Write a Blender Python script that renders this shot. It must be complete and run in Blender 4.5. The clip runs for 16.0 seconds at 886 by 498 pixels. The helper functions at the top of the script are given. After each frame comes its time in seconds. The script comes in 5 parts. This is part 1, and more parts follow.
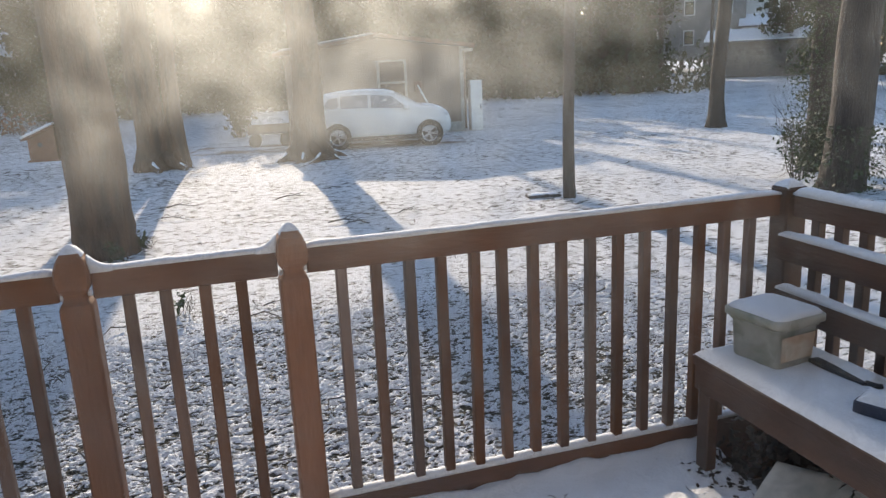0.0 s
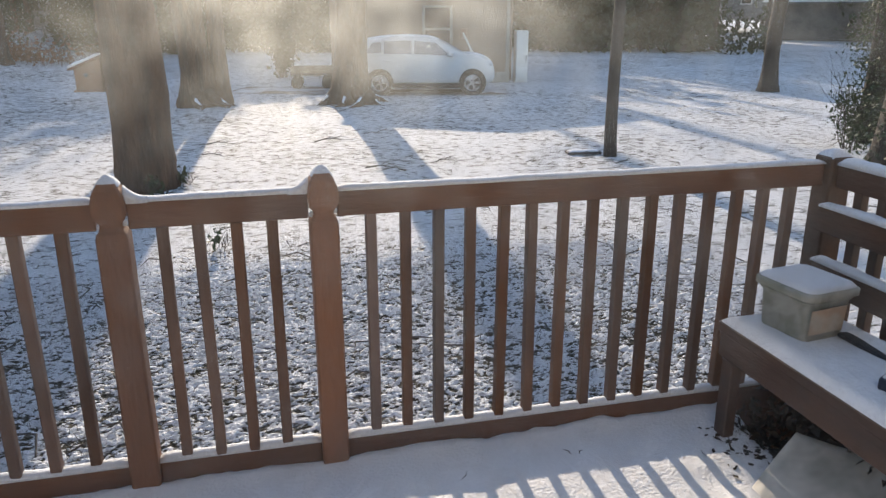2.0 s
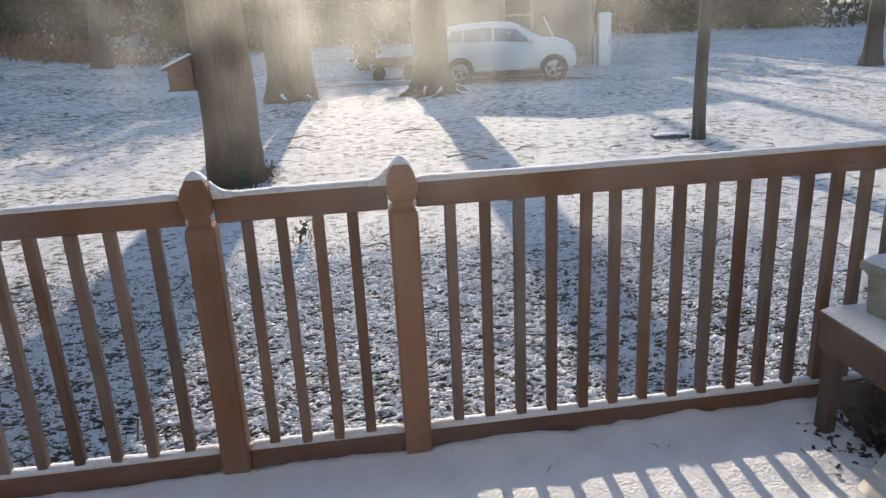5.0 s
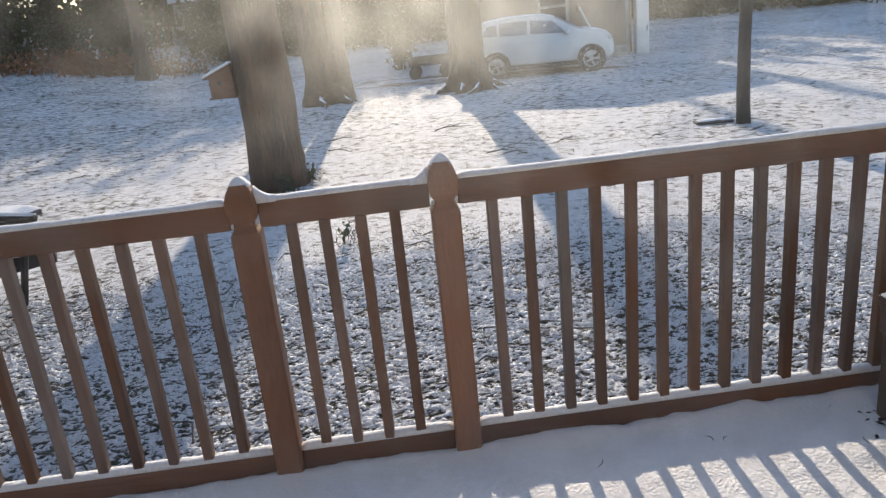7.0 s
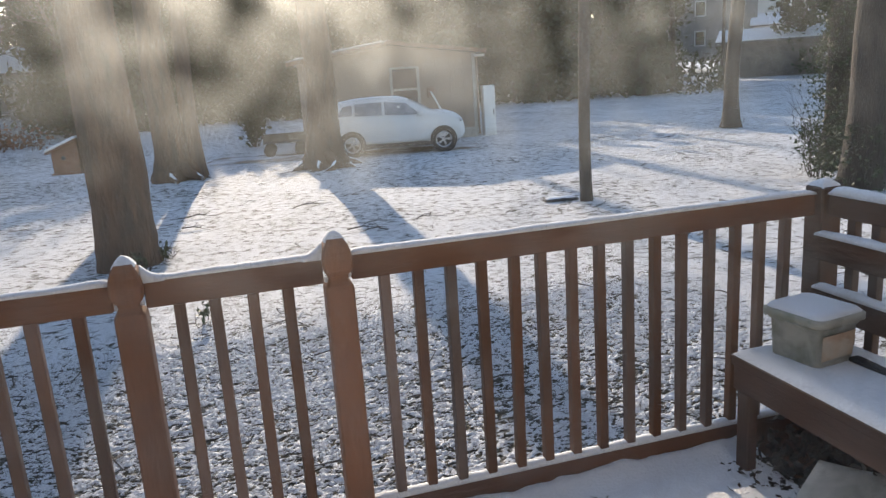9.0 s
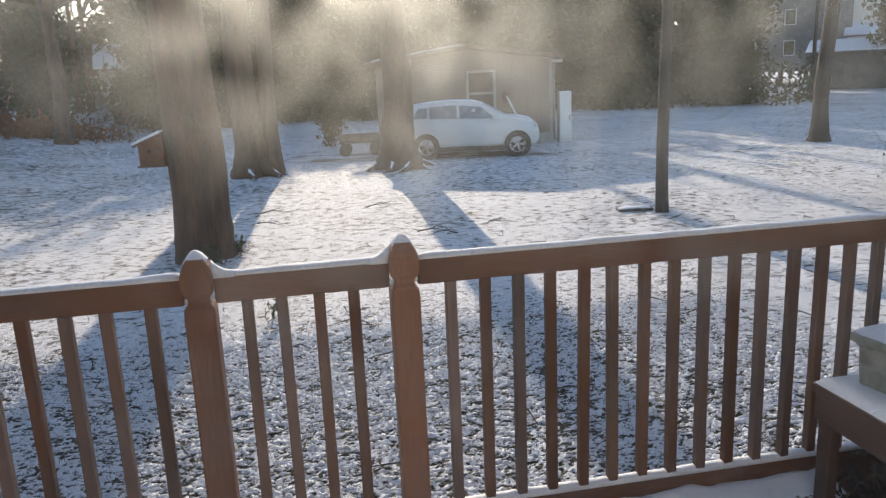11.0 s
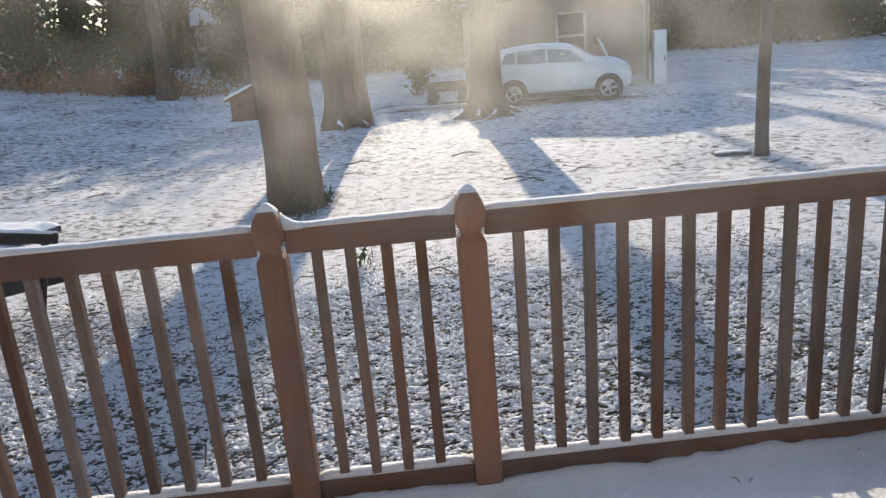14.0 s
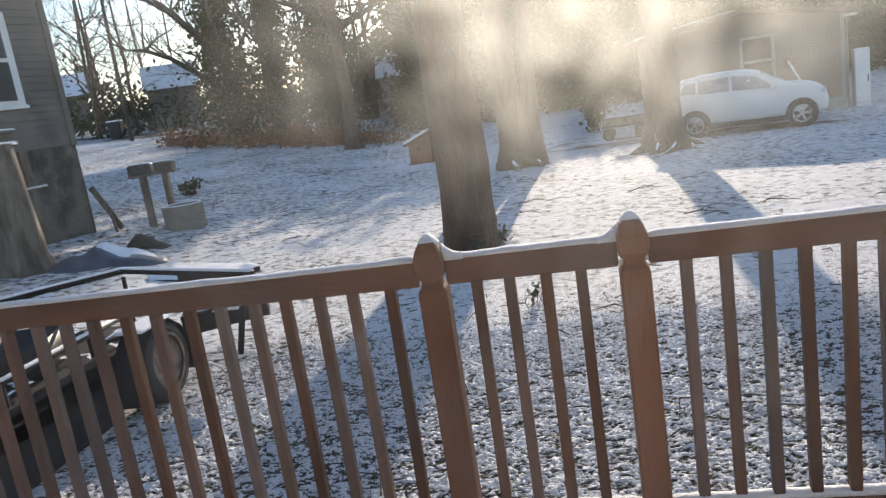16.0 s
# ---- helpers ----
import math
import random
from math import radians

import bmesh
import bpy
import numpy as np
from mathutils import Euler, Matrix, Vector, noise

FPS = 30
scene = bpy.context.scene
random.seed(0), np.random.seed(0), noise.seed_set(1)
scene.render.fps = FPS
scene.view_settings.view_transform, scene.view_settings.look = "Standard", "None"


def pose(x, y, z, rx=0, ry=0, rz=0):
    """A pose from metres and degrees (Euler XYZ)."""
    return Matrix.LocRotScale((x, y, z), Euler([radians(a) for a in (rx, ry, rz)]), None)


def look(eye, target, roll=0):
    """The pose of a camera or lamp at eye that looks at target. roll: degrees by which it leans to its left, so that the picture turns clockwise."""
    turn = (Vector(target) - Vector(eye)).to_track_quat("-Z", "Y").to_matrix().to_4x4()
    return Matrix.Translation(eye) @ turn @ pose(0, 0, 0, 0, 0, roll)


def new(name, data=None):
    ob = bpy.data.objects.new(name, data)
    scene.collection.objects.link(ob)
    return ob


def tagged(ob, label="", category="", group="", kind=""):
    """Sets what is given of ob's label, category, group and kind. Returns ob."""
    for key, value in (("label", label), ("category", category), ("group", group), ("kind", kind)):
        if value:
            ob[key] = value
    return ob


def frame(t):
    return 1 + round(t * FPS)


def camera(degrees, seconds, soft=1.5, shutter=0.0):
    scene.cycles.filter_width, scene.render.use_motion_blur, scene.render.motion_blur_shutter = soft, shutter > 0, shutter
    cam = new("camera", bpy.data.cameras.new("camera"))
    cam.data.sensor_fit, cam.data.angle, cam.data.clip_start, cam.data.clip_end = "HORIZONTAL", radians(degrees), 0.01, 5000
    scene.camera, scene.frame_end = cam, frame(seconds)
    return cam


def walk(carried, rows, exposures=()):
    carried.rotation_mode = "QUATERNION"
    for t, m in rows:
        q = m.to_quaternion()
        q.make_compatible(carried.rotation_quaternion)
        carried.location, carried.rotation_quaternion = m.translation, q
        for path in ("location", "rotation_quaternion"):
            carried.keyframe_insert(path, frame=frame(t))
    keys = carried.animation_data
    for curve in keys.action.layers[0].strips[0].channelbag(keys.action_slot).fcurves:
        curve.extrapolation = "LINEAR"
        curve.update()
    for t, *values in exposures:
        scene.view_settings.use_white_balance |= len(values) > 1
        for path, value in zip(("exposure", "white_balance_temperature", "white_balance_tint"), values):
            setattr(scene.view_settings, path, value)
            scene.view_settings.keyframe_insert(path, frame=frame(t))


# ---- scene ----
cam = camera(61.5, 16.0, soft=1.35)

# seconds, place, turn
PATH = [
    (0, (1.166, -2.202, 1.433), (1.721, -0.342, 0.952), -2.7),
    (0.5, (1.171, -2.193, 1.443), (1.68, -0.32, 0.962), -0.3),
    (1, (1.171, -2.189, 1.434), (1.65, -0.319, 0.911), -0.0),
    (1.5, (1.175, -2.204, 1.428), (1.642, -0.349, 0.843), 0.1),
    (2, (1.183, -2.208, 1.43), (1.636, -0.356, 0.825), -0.1),
    (2.5, (1.182, -2.211, 1.432), (1.61, -0.356, 0.821), -0.5),
    (3, (1.181, -2.203, 1.434), (1.591, -0.343, 0.823), -0.7),
    (3.5, (1.178, -2.199, 1.431), (1.572, -0.336, 0.819), -0.8),
    (4, (1.18, -2.186, 1.428), (1.537, -0.318, 0.81), -1.1),
    (4.5, (1.192, -2.198, 1.429), (1.485, -0.322, 0.802), -2.2),
    (5, (1.197, -2.184, 1.426), (1.429, -0.3, 0.798), -2.9),
    (5.2, (1.194, -2.175, 1.418), (1.385, -0.286, 0.79), -3.4),
    (7.5, (1.195, -2.178, 1.429), (1.319, -0.283, 0.801), -6.2),
    (8, (1.155, -2.194, 1.445), (1.468, -0.306, 0.866), -4.1),
    (8.5, (1.079, -2.2, 1.448), (1.554, -0.314, 0.982), -4.3),
    (8.7, (1.072, -2.21, 1.445), (1.605, -0.339, 0.98), -4.0),
    (10.8, (1.083, -2.171, 1.453), (1.427, -0.253, 1.001), -2.4),
    (11, (1.085, -2.169, 1.446), (1.43, -0.25, 1.001), -2.6),
    (11.5, (1.127, -2.159, 1.435), (1.558, -0.266, 0.955), -2.0),
    (12, (1.152, -2.168, 1.442), (1.969, -0.466, 0.782), 2.0),
    (12.5, (1.159, -2.177, 1.442), (2.23, -0.626, 0.773), 5.4),
    (13, (1.153, -2.152, 1.435), (2.198, -0.589, 0.751), 3.5),
    (13.2, (1.147, -2.183, 1.447), (2.005, -0.515, 0.753), 0.7),
    (13.5, (1.158, -2.156, 1.445), (1.622, -0.306, 0.846), -2.7),
    (14, (1.159, -2.154, 1.441), (1.251, -0.237, 0.878), -4.9),
    (14.5, (1.182, -2.151, 1.428), (0.951, -0.216, 0.978), -7.7),
    (15, (1.195, -2.148, 1.429), (0.904, -0.216, 1.002), -8.2),
    (15.5, (1.186, -2.142, 1.426), (0.868, -0.21, 1.015), -8.4),
    (16, (1.209, -2.151, 1.404), (0.842, -0.227, 0.998), -8.7),
]
walk(cam, [(t, look(eye, target, roll)) for t, eye, target, roll in PATH], [(0, 1.05, 7450, 14), (8.5, 1.03, 7450, 14), (11.5, 0.97, 7450, 14), (12.0, 1.06, 7450, 14), (12.4, 1.24, 7450, 14), (13.1, 1.33, 7450, 14), (14.0, 1.1, 7450, 14), (15.0, 0.99, 7450, 14), (16, 1.03, 7450, 14)])

# ---- world and sun ----
SUN_EL, SUN_AZ = radians(17.5), radians(2.2)
world = bpy.data.worlds.new("sky")
scene.world = world
world.use_nodes = True
wn = world.node_tree
sky = wn.nodes.new("ShaderNodeTexSky")
sky.sky_type, sky.sun_disc = "NISHITA", False
sky.sun_elevation, sky.sun_rotation = SUN_EL, SUN_AZ
sky.air_density, sky.dust_density, sky.ozone_density = 1.0, 0.45, 2.6
wn.nodes["Background"].inputs[1].default_value = 0.15
wn.links.new(sky.outputs[0], wn.nodes["Background"].inputs[0])
sun = bpy.data.lights.new("sun", "SUN")
sun.energy, sun.angle, sun.color = 3.0, radians(0.6), (1.0, 0.91, 0.79)
sun_dir = Vector((math.sin(SUN_AZ) * math.cos(SUN_EL), math.cos(SUN_AZ) * math.cos(SUN_EL), math.sin(SUN_EL)))
new("sun", sun).matrix_world = look(sun_dir * 100, (0, 0, 0))


# ---- materials ----
def mat(name, color, rough=0.7, second=None, scale=6.0, fine=60.0, bump=0.15, metal=0.0, stretch=(1, 1, 1), rnd=0.0, spec=0.5, mix=(0.4, 0.65)):
    """Two-scale procedural surface: large patches between two colours, fine grain, relief; rnd: change from piece to piece."""
    m = bpy.data.materials.new(name)
    m.use_nodes = True
    nt = m.node_tree
    b = nt.nodes["Principled BSDF"]
    second = second or tuple(c * 0.72 for c in color)
    geo = nt.nodes.new("ShaderNodeNewGeometry")
    mp = nt.nodes.new("ShaderNodeMapping")
    mp.inputs["Scale"].default_value = stretch
    nt.links.new(geo.outputs["Position"], mp.inputs["Vector"])
    big, small = nt.nodes.new("ShaderNodeTexNoise"), nt.nodes.new("ShaderNodeTexNoise")
    big.inputs["Scale"].default_value, small.inputs["Scale"].default_value = scale, fine
    big.inputs["Detail"].default_value, small.inputs["Detail"].default_value = 4, 3
    for n in (big, small):
        nt.links.new(mp.outputs[0], n.inputs["Vector"])
    ramp = nt.nodes.new("ShaderNodeMapRange")
    ramp.inputs[1].default_value, ramp.inputs[2].default_value = mix
    nt.links.new(big.outputs["Fac"], ramp.inputs[0])
    c1 = nt.nodes.new("ShaderNodeMix")
    c1.data_type = "RGBA"
    c1.inputs["A"].default_value, c1.inputs["B"].default_value = (*color, 1), (*second, 1)
    nt.links.new(ramp.outputs[0], c1.inputs["Factor"])
    hsv = nt.nodes.new("ShaderNodeHueSaturation")
    val = nt.nodes.new("ShaderNodeMapRange")
    val.inputs[3].default_value, val.inputs[4].default_value = 0.72, 1.28
    nt.links.new(small.outputs["Fac"], val.inputs[0])
    out = val.outputs[0]
    if rnd:
        info = nt.nodes.new("ShaderNodeObjectInfo")
        r = nt.nodes.new("ShaderNodeMapRange")
        r.inputs[3].default_value, r.inputs[4].default_value = 1 - rnd, 1 + rnd
        nt.links.new(info.outputs["Random"], r.inputs[0])
        mul = nt.nodes.new("ShaderNodeMath")
        mul.operation = "MULTIPLY"
        nt.links.new(out, mul.inputs[0])
        nt.links.new(r.outputs[0], mul.inputs[1])
        out = mul.outputs[0]
        sat = nt.nodes.new("ShaderNodeMapRange")
        sat.inputs[3].default_value, sat.inputs[4].default_value = 1 + rnd, 1 - 1.5 * rnd
        nt.links.new(info.outputs["Random"], sat.inputs[0])
        nt.links.new(sat.outputs[0], hsv.inputs["Saturation"])
    nt.links.new(out, hsv.inputs["Value"])
    nt.links.new(c1.outputs["Result"], hsv.inputs["Color"])
    nt.links.new(hsv.outputs[0], b.inputs["Base Color"])
    rr = nt.nodes.new("ShaderNodeMapRange")
    rr.inputs[3].default_value, rr.inputs[4].default_value = max(rough - 0.12, 0.03), min(rough + 0.12, 1)
    nt.links.new(big.outputs["Fac"], rr.inputs[0])
    nt.links.new(rr.outputs[0], b.inputs["Roughness"])
    b.inputs["Metallic"].default_value = metal
    b.inputs["Specular IOR Level"].default_value = spec
    if bump:
        bp = nt.nodes.new("ShaderNodeBump")
        bp.inputs["Strength"].default_value, bp.inputs["Distance"].default_value = bump, 1.0 / fine
        nt.links.new(small.outputs["Fac"], bp.inputs["Height"])
        nt.links.new(bp.outputs[0], b.inputs["Normal"])
    return m


WOOD = mat("stained_wood", (0.192, 0.088, 0.046), 0.62, (0.105, 0.058, 0.039), 5, 55, 0.25, stretch=(1, 1, 0.25), rnd=0.28)
WOODP = mat("stained_post_wood", (0.285, 0.112, 0.047), 0.6, (0.18, 0.08, 0.042), 4, 55, 0.25, stretch=(1, 1, 0.25), rnd=0.06)
WOODX = mat("stained_rail_wood", (0.205, 0.089, 0.044), 0.6, (0.13, 0.064, 0.042), 5, 55, 0.25, stretch=(0.2, 1, 1), rnd=0.1)
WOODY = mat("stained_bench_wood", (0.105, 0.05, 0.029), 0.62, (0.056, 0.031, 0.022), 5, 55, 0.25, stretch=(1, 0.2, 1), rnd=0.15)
SNOW = mat("snow", (0.86, 0.87, 0.89), 0.75, (0.80, 0.81, 0.84), 3, 90, 0.5, spec=0.3)
BARK = mat("grey_brown_bark", (0.15, 0.084, 0.052), 0.9, (0.075, 0.05, 0.037), 5, 22, 0.9, stretch=(1, 1, 0.22), rnd=0.12)
BARK_DARK = mat("dark_bark", (0.06, 0.045, 0.036), 0.9, (0.035, 0.028, 0.024), 6, 30, 0.9, stretch=(1, 1, 0.25), rnd=0.1)
TWIG = mat("bare_twigs", (0.10, 0.083, 0.07), 0.9, None, 4, 30, 0.3)
IVY = mat("ivy_leaf", (0.045, 0.07, 0.028), 0.6, (0.075, 0.085, 0.04), 1.5, 9, 0.0, rnd=0.1, spec=0.3)
EVERGREEN = mat("evergreen_leaf", (0.04, 0.058, 0.03), 0.85, (0.07, 0.076, 0.045), 0.5, 4, 0.0, rnd=0.2, spec=0.15)
BRUSH = mat("russet_brush", (0.27, 0.095, 0.045), 0.9, (0.17, 0.08, 0.045), 0.8, 7, 0.0)
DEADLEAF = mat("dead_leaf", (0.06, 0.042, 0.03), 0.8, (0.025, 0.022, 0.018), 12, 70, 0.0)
GRASS = mat("winter_grass", (0.10, 0.085, 0.045), 0.9, (0.05, 0.06, 0.028), 3, 40, 0.0)
SIDING = mat("grey_siding", (0.25, 0.245, 0.24), 0.7, (0.19, 0.187, 0.185), 2, 25, 0.15)
BLOCK = mat("weathered_block", (0.30, 0.28, 0.25), 0.9, (0.17, 0.165, 0.155), 1.2, 18, 0.5)
TRIM = mat("white_trim", (0.75, 0.75, 0.73), 0.5, (0.66, 0.66, 0.64), 3, 40, 0.05)
CREAM = mat("cream_paint", (0.72, 0.63, 0.48), 0.55, (0.62, 0.52, 0.38), 9, 60, 0.12)
DARKWOOD = mat("dark_brown_door", (0.13, 0.065, 0.036), 0.5, (0.07, 0.038, 0.025), 6, 40, 0.15, stretch=(1, 1, 0.2))
PLASTER = mat("interior_plaster", (0.5, 0.46, 0.4), 0.8, None, 2, 60, 0.1)
FLOORING = mat("interior_floor", (0.22, 0.15, 0.1), 0.6, None, 2, 30, 0.1, stretch=(0.2, 1, 1))
TAN = mat("tan_panel_wall", (0.34, 0.25, 0.19), 0.85, (0.27, 0.20, 0.16), 0.9, 20, 0.3)
CONCRETE = mat("concrete", (0.42, 0.39, 0.34), 0.9, (0.33, 0.31, 0.28), 4, 45, 0.4)
SHINGLE = mat("grey_shingle", (0.16, 0.16, 0.17), 0.9, None, 2, 25, 0.4)
ASPHALT = mat("asphalt", (0.07, 0.07, 0.072), 0.9, (0.45, 0.45, 0.47), 0.35, 20, 0.2, mix=(0.42, 0.52))
GRAVEL = mat("trodden_gravel", (0.24, 0.18, 0.14), 0.95, (0.6, 0.6, 0.62), 0.9, 25, 0.4, mix=(0.42, 0.58))
PAINT = mat("white_car_paint", (0.66, 0.66, 0.66), 0.28, (0.62, 0.62, 0.61), 1, 30, 0.0)
BLACKPL = mat("black_plastic", (0.025, 0.025, 0.027), 0.5, None, 8, 60, 0.1)
RUBBER = mat("rubber", (0.03, 0.03, 0.03), 0.85, (0.055, 0.05, 0.047), 12, 80, 0.2)
ALLOY = mat("alloy", (0.62, 0.62, 0.63), 0.3, None, 5, 50, 0.0, metal=1.0)
STEEL = mat("painted_steel", (0.05, 0.05, 0.055), 0.5, (0.09, 0.06, 0.045), 9, 60, 0.1)
RUST = mat("rusty_wheel", (0.30, 0.24, 0.19), 0.7, (0.16, 0.09, 0.06), 14, 70, 0.2)
BLUEPL = mat("dark_blue_plastic", (0.03, 0.04, 0.075), 0.4, None, 9, 60, 0.05)
PAIL = mat("beige_plastic_pail", (0.43, 0.41, 0.35), 0.5, (0.25, 0.26, 0.20), 14, 45, 0.08, mix=(0.42, 0.62))
LABEL = mat("faded_paper_label", (0.55, 0.38, 0.26), 0.7, (0.6, 0.52, 0.42), 16, 60, 0.0)
LABEL_W = mat("pale_paper_label", (0.62, 0.60, 0.54), 0.7, (0.45, 0.44, 0.38), 18, 60, 0.0)
SLUDGE = mat("dark_green_sludge", (0.035, 0.055, 0.03), 0.6, (0.07, 0.085, 0.05), 25, 80, 0.2)
INK = mat("print_ink", (0.05, 0.05, 0.05), 0.7, None, 9, 60, 0.0)
SHEET = mat("pale_plastic_sheet", (0.62, 0.60, 0.55), 0.6, (0.46, 0.45, 0.40), 7, 40, 0.1)
TARP = mat("grey_blue_tarp", (0.07, 0.075, 0.095), 0.5, (0.11, 0.12, 0.15), 3.2, 20, 0.2)
BIRDWOOD = mat("red_brown_boards", (0.17, 0.075, 0.042), 0.8, None, 7, 40, 0.2)
CREEPER = mat("weathered_post_wood", (0.21, 0.17, 0.13), 0.9, (0.10, 0.075, 0.055), 5, 30, 0.6, stretch=(1, 1, 0.3))
OLDSIDING = mat("weathered_brown_grey_siding", (0.17, 0.148, 0.13), 0.85, (0.12, 0.105, 0.095), 1.6, 20, 0.2)
OLDBLOCK = mat("stained_basement_wall", (0.19, 0.16, 0.13), 0.95, (0.075, 0.062, 0.05), 2.1, 14, 0.6, mix=(0.38, 0.62))
TRAILER = mat("dull_black_steel", (0.022, 0.022, 0.025), 0.85, (0.045, 0.035, 0.03), 7, 50, 0.2, spec=0.2)
PLANTER = mat("buff_concrete", (0.33, 0.275, 0.215), 0.9, (0.25, 0.21, 0.17), 4, 40, 0.3)
BRICKY = mat("dull_red_wall", (0.26, 0.15, 0.11), 0.9, None, 2, 20, 0.2)


def glass_mat(name, color, rough, alpha):
    m = bpy.data.materials.new(name)
    m.use_nodes = True
    b = m.node_tree.nodes["Principled BSDF"]
    b.inputs["Base Color"].default_value = (*color, 1)
    b.inputs["Roughness"].default_value = rough
    b.inputs["Alpha"].default_value = alpha
    return m


CARGLASS = mat("frosted_car_glass", (0.22, 0.23, 0.25), 0.35, (0.34, 0.35, 0.37), 3, 30, 0.05)
WINGLASS = glass_mat("window_glass", (0.03, 0.035, 0.045), 0.05, 1.0)
LAMPGLASS = glass_mat("lamp_glass", (0.6, 0.6, 0.62), 0.1, 1.0)


def tub_mat():
    """Cloudy, green-tinged plastic that lets some light through."""
    m = bpy.data.materials.new("cloudy_plastic")
    m.use_nodes = True
    nt = m.node_tree
    b = nt.nodes["Principled BSDF"]
    geo = nt.nodes.new("ShaderNodeNewGeometry")
    n = nt.nodes.new("ShaderNodeTexNoise")
    n.inputs["Scale"].default_value, n.inputs["Detail"].default_value = 14, 5
    nt.links.new(geo.outputs["Position"], n.inputs["Vector"])
    c = nt.nodes.new("ShaderNodeMix")
    c.data_type = "RGBA"
    c.inputs["A"].default_value, c.inputs["B"].default_value = (0.22, 0.24, 0.185, 1), (0.44, 0.44, 0.39, 1)
    nt.links.new(n.outputs["Fac"], c.inputs["Factor"])
    nt.links.new(c.outputs["Result"], b.inputs["Base Color"])
    b.inputs["Roughness"].default_value = 0.35
    tr = nt.nodes.new("ShaderNodeBsdfTranslucent")
    nt.links.new(c.outputs["Result"], tr.inputs["Color"])
    mx = nt.nodes.new("ShaderNodeMixShader")
    mx.inputs[0].default_value = 0.4
    nt.links.new(b.outputs[0], mx.inputs[1])
    nt.links.new(tr.outputs[0], mx.inputs[2])
    see = nt.nodes.new("ShaderNodeBsdfTransparent")
    m2 = nt.nodes.new("ShaderNodeMixShader")
    m2.inputs[0].default_value = 0.36
    nt.links.new(mx.outputs[0], m2.inputs[1])
    nt.links.new(see.outputs[0], m2.inputs[2])
    nt.links.new(m2.outputs[0], nt.nodes["Material Output"].inputs[0])
    return m


TUB = tub_mat()


def pane_mat():
    """Window glass with a film of dirt that scatters the low sun forwards, in streaks and blots."""
    m = bpy.data.materials.new("dirty_window_glass")
    m.use_nodes = True
    nt = m.node_tree
    nt.nodes.remove(nt.nodes["Principled BSDF"])
    geo = nt.nodes.new("ShaderNodeNewGeometry")
    n1, n2 = nt.nodes.new("ShaderNodeTexNoise"), nt.nodes.new("ShaderNodeTexNoise")
    n1.inputs["Scale"].default_value, n2.inputs["Scale"].default_value = 9, 45
    n1.inputs["Detail"].default_value, n2.inputs["Detail"].default_value = 2, 1
    for n in (n1, n2):
        nt.links.new(geo.outputs["Position"], n.inputs["Vector"])
    mul = nt.nodes.new("ShaderNodeMath")
    mul.operation = "MULTIPLY"
    nt.links.new(n1.outputs["Fac"], mul.inputs[0])
    nt.links.new(n2.outputs["Fac"], mul.inputs[1])
    r = nt.nodes.new("ShaderNodeMapRange")
    r.inputs[1].default_value, r.inputs[2].default_value, r.inputs[3].default_value, r.inputs[4].default_value = 0.10, 0.42, 0.005, 0.098
    nt.links.new(mul.outputs[0], r.inputs[0])
    spots = nt.nodes.new("ShaderNodeTexVoronoi")
    spots.inputs["Scale"].default_value = 30
    nt.links.new(geo.outputs["Position"], spots.inputs["Vector"])
    disc, tone, some = nt.nodes.new("ShaderNodeMapRange"), nt.nodes.new("ShaderNodeSeparateColor"), nt.nodes.new("ShaderNodeMapRange")
    disc.interpolation_type = "SMOOTHSTEP"
    disc.inputs[1].default_value, disc.inputs[2].default_value, disc.inputs[3].default_value, disc.inputs[4].default_value = 0.10, 0.26, 0.04, 0.0
    some.inputs[1].default_value, some.inputs[2].default_value = 0.45, 0.95
    nt.links.new(spots.outputs["Distance"], disc.inputs[0])
    nt.links.new(spots.outputs["Color"], tone.inputs[0])
    nt.links.new(tone.outputs[0], some.inputs[0])
    drop, film = nt.nodes.new("ShaderNodeMath"), nt.nodes.new("ShaderNodeMath")
    drop.operation, film.operation = "MULTIPLY", "ADD"
    nt.links.new(disc.outputs[0], drop.inputs[0])
    nt.links.new(some.outputs[0], drop.inputs[1])
    nt.links.new(r.outputs[0], film.inputs[0])
    nt.links.new(drop.outputs[0], film.inputs[1])
    clear, dirt = nt.nodes.new("ShaderNodeBsdfTransparent"), nt.nodes.new("ShaderNodeBsdfRefraction")
    clear.inputs[0].default_value = (0.97, 0.975, 0.97, 1)
    dirt.inputs["Color"].default_value = (0.82, 0.87, 0.88, 1)
    dirt.inputs["Roughness"].default_value, dirt.inputs["IOR"].default_value = 0.6, 2.2
    mx = nt.nodes.new("ShaderNodeMixShader")
    nt.links.new(film.outputs[0], mx.inputs[0])
    nt.links.new(clear.outputs[0], mx.inputs[1])
    nt.links.new(dirt.outputs[0], mx.inputs[2])
    nt.links.new(mx.outputs[0], nt.nodes["Material Output"].inputs[0])
    return m


PANE = pane_mat()


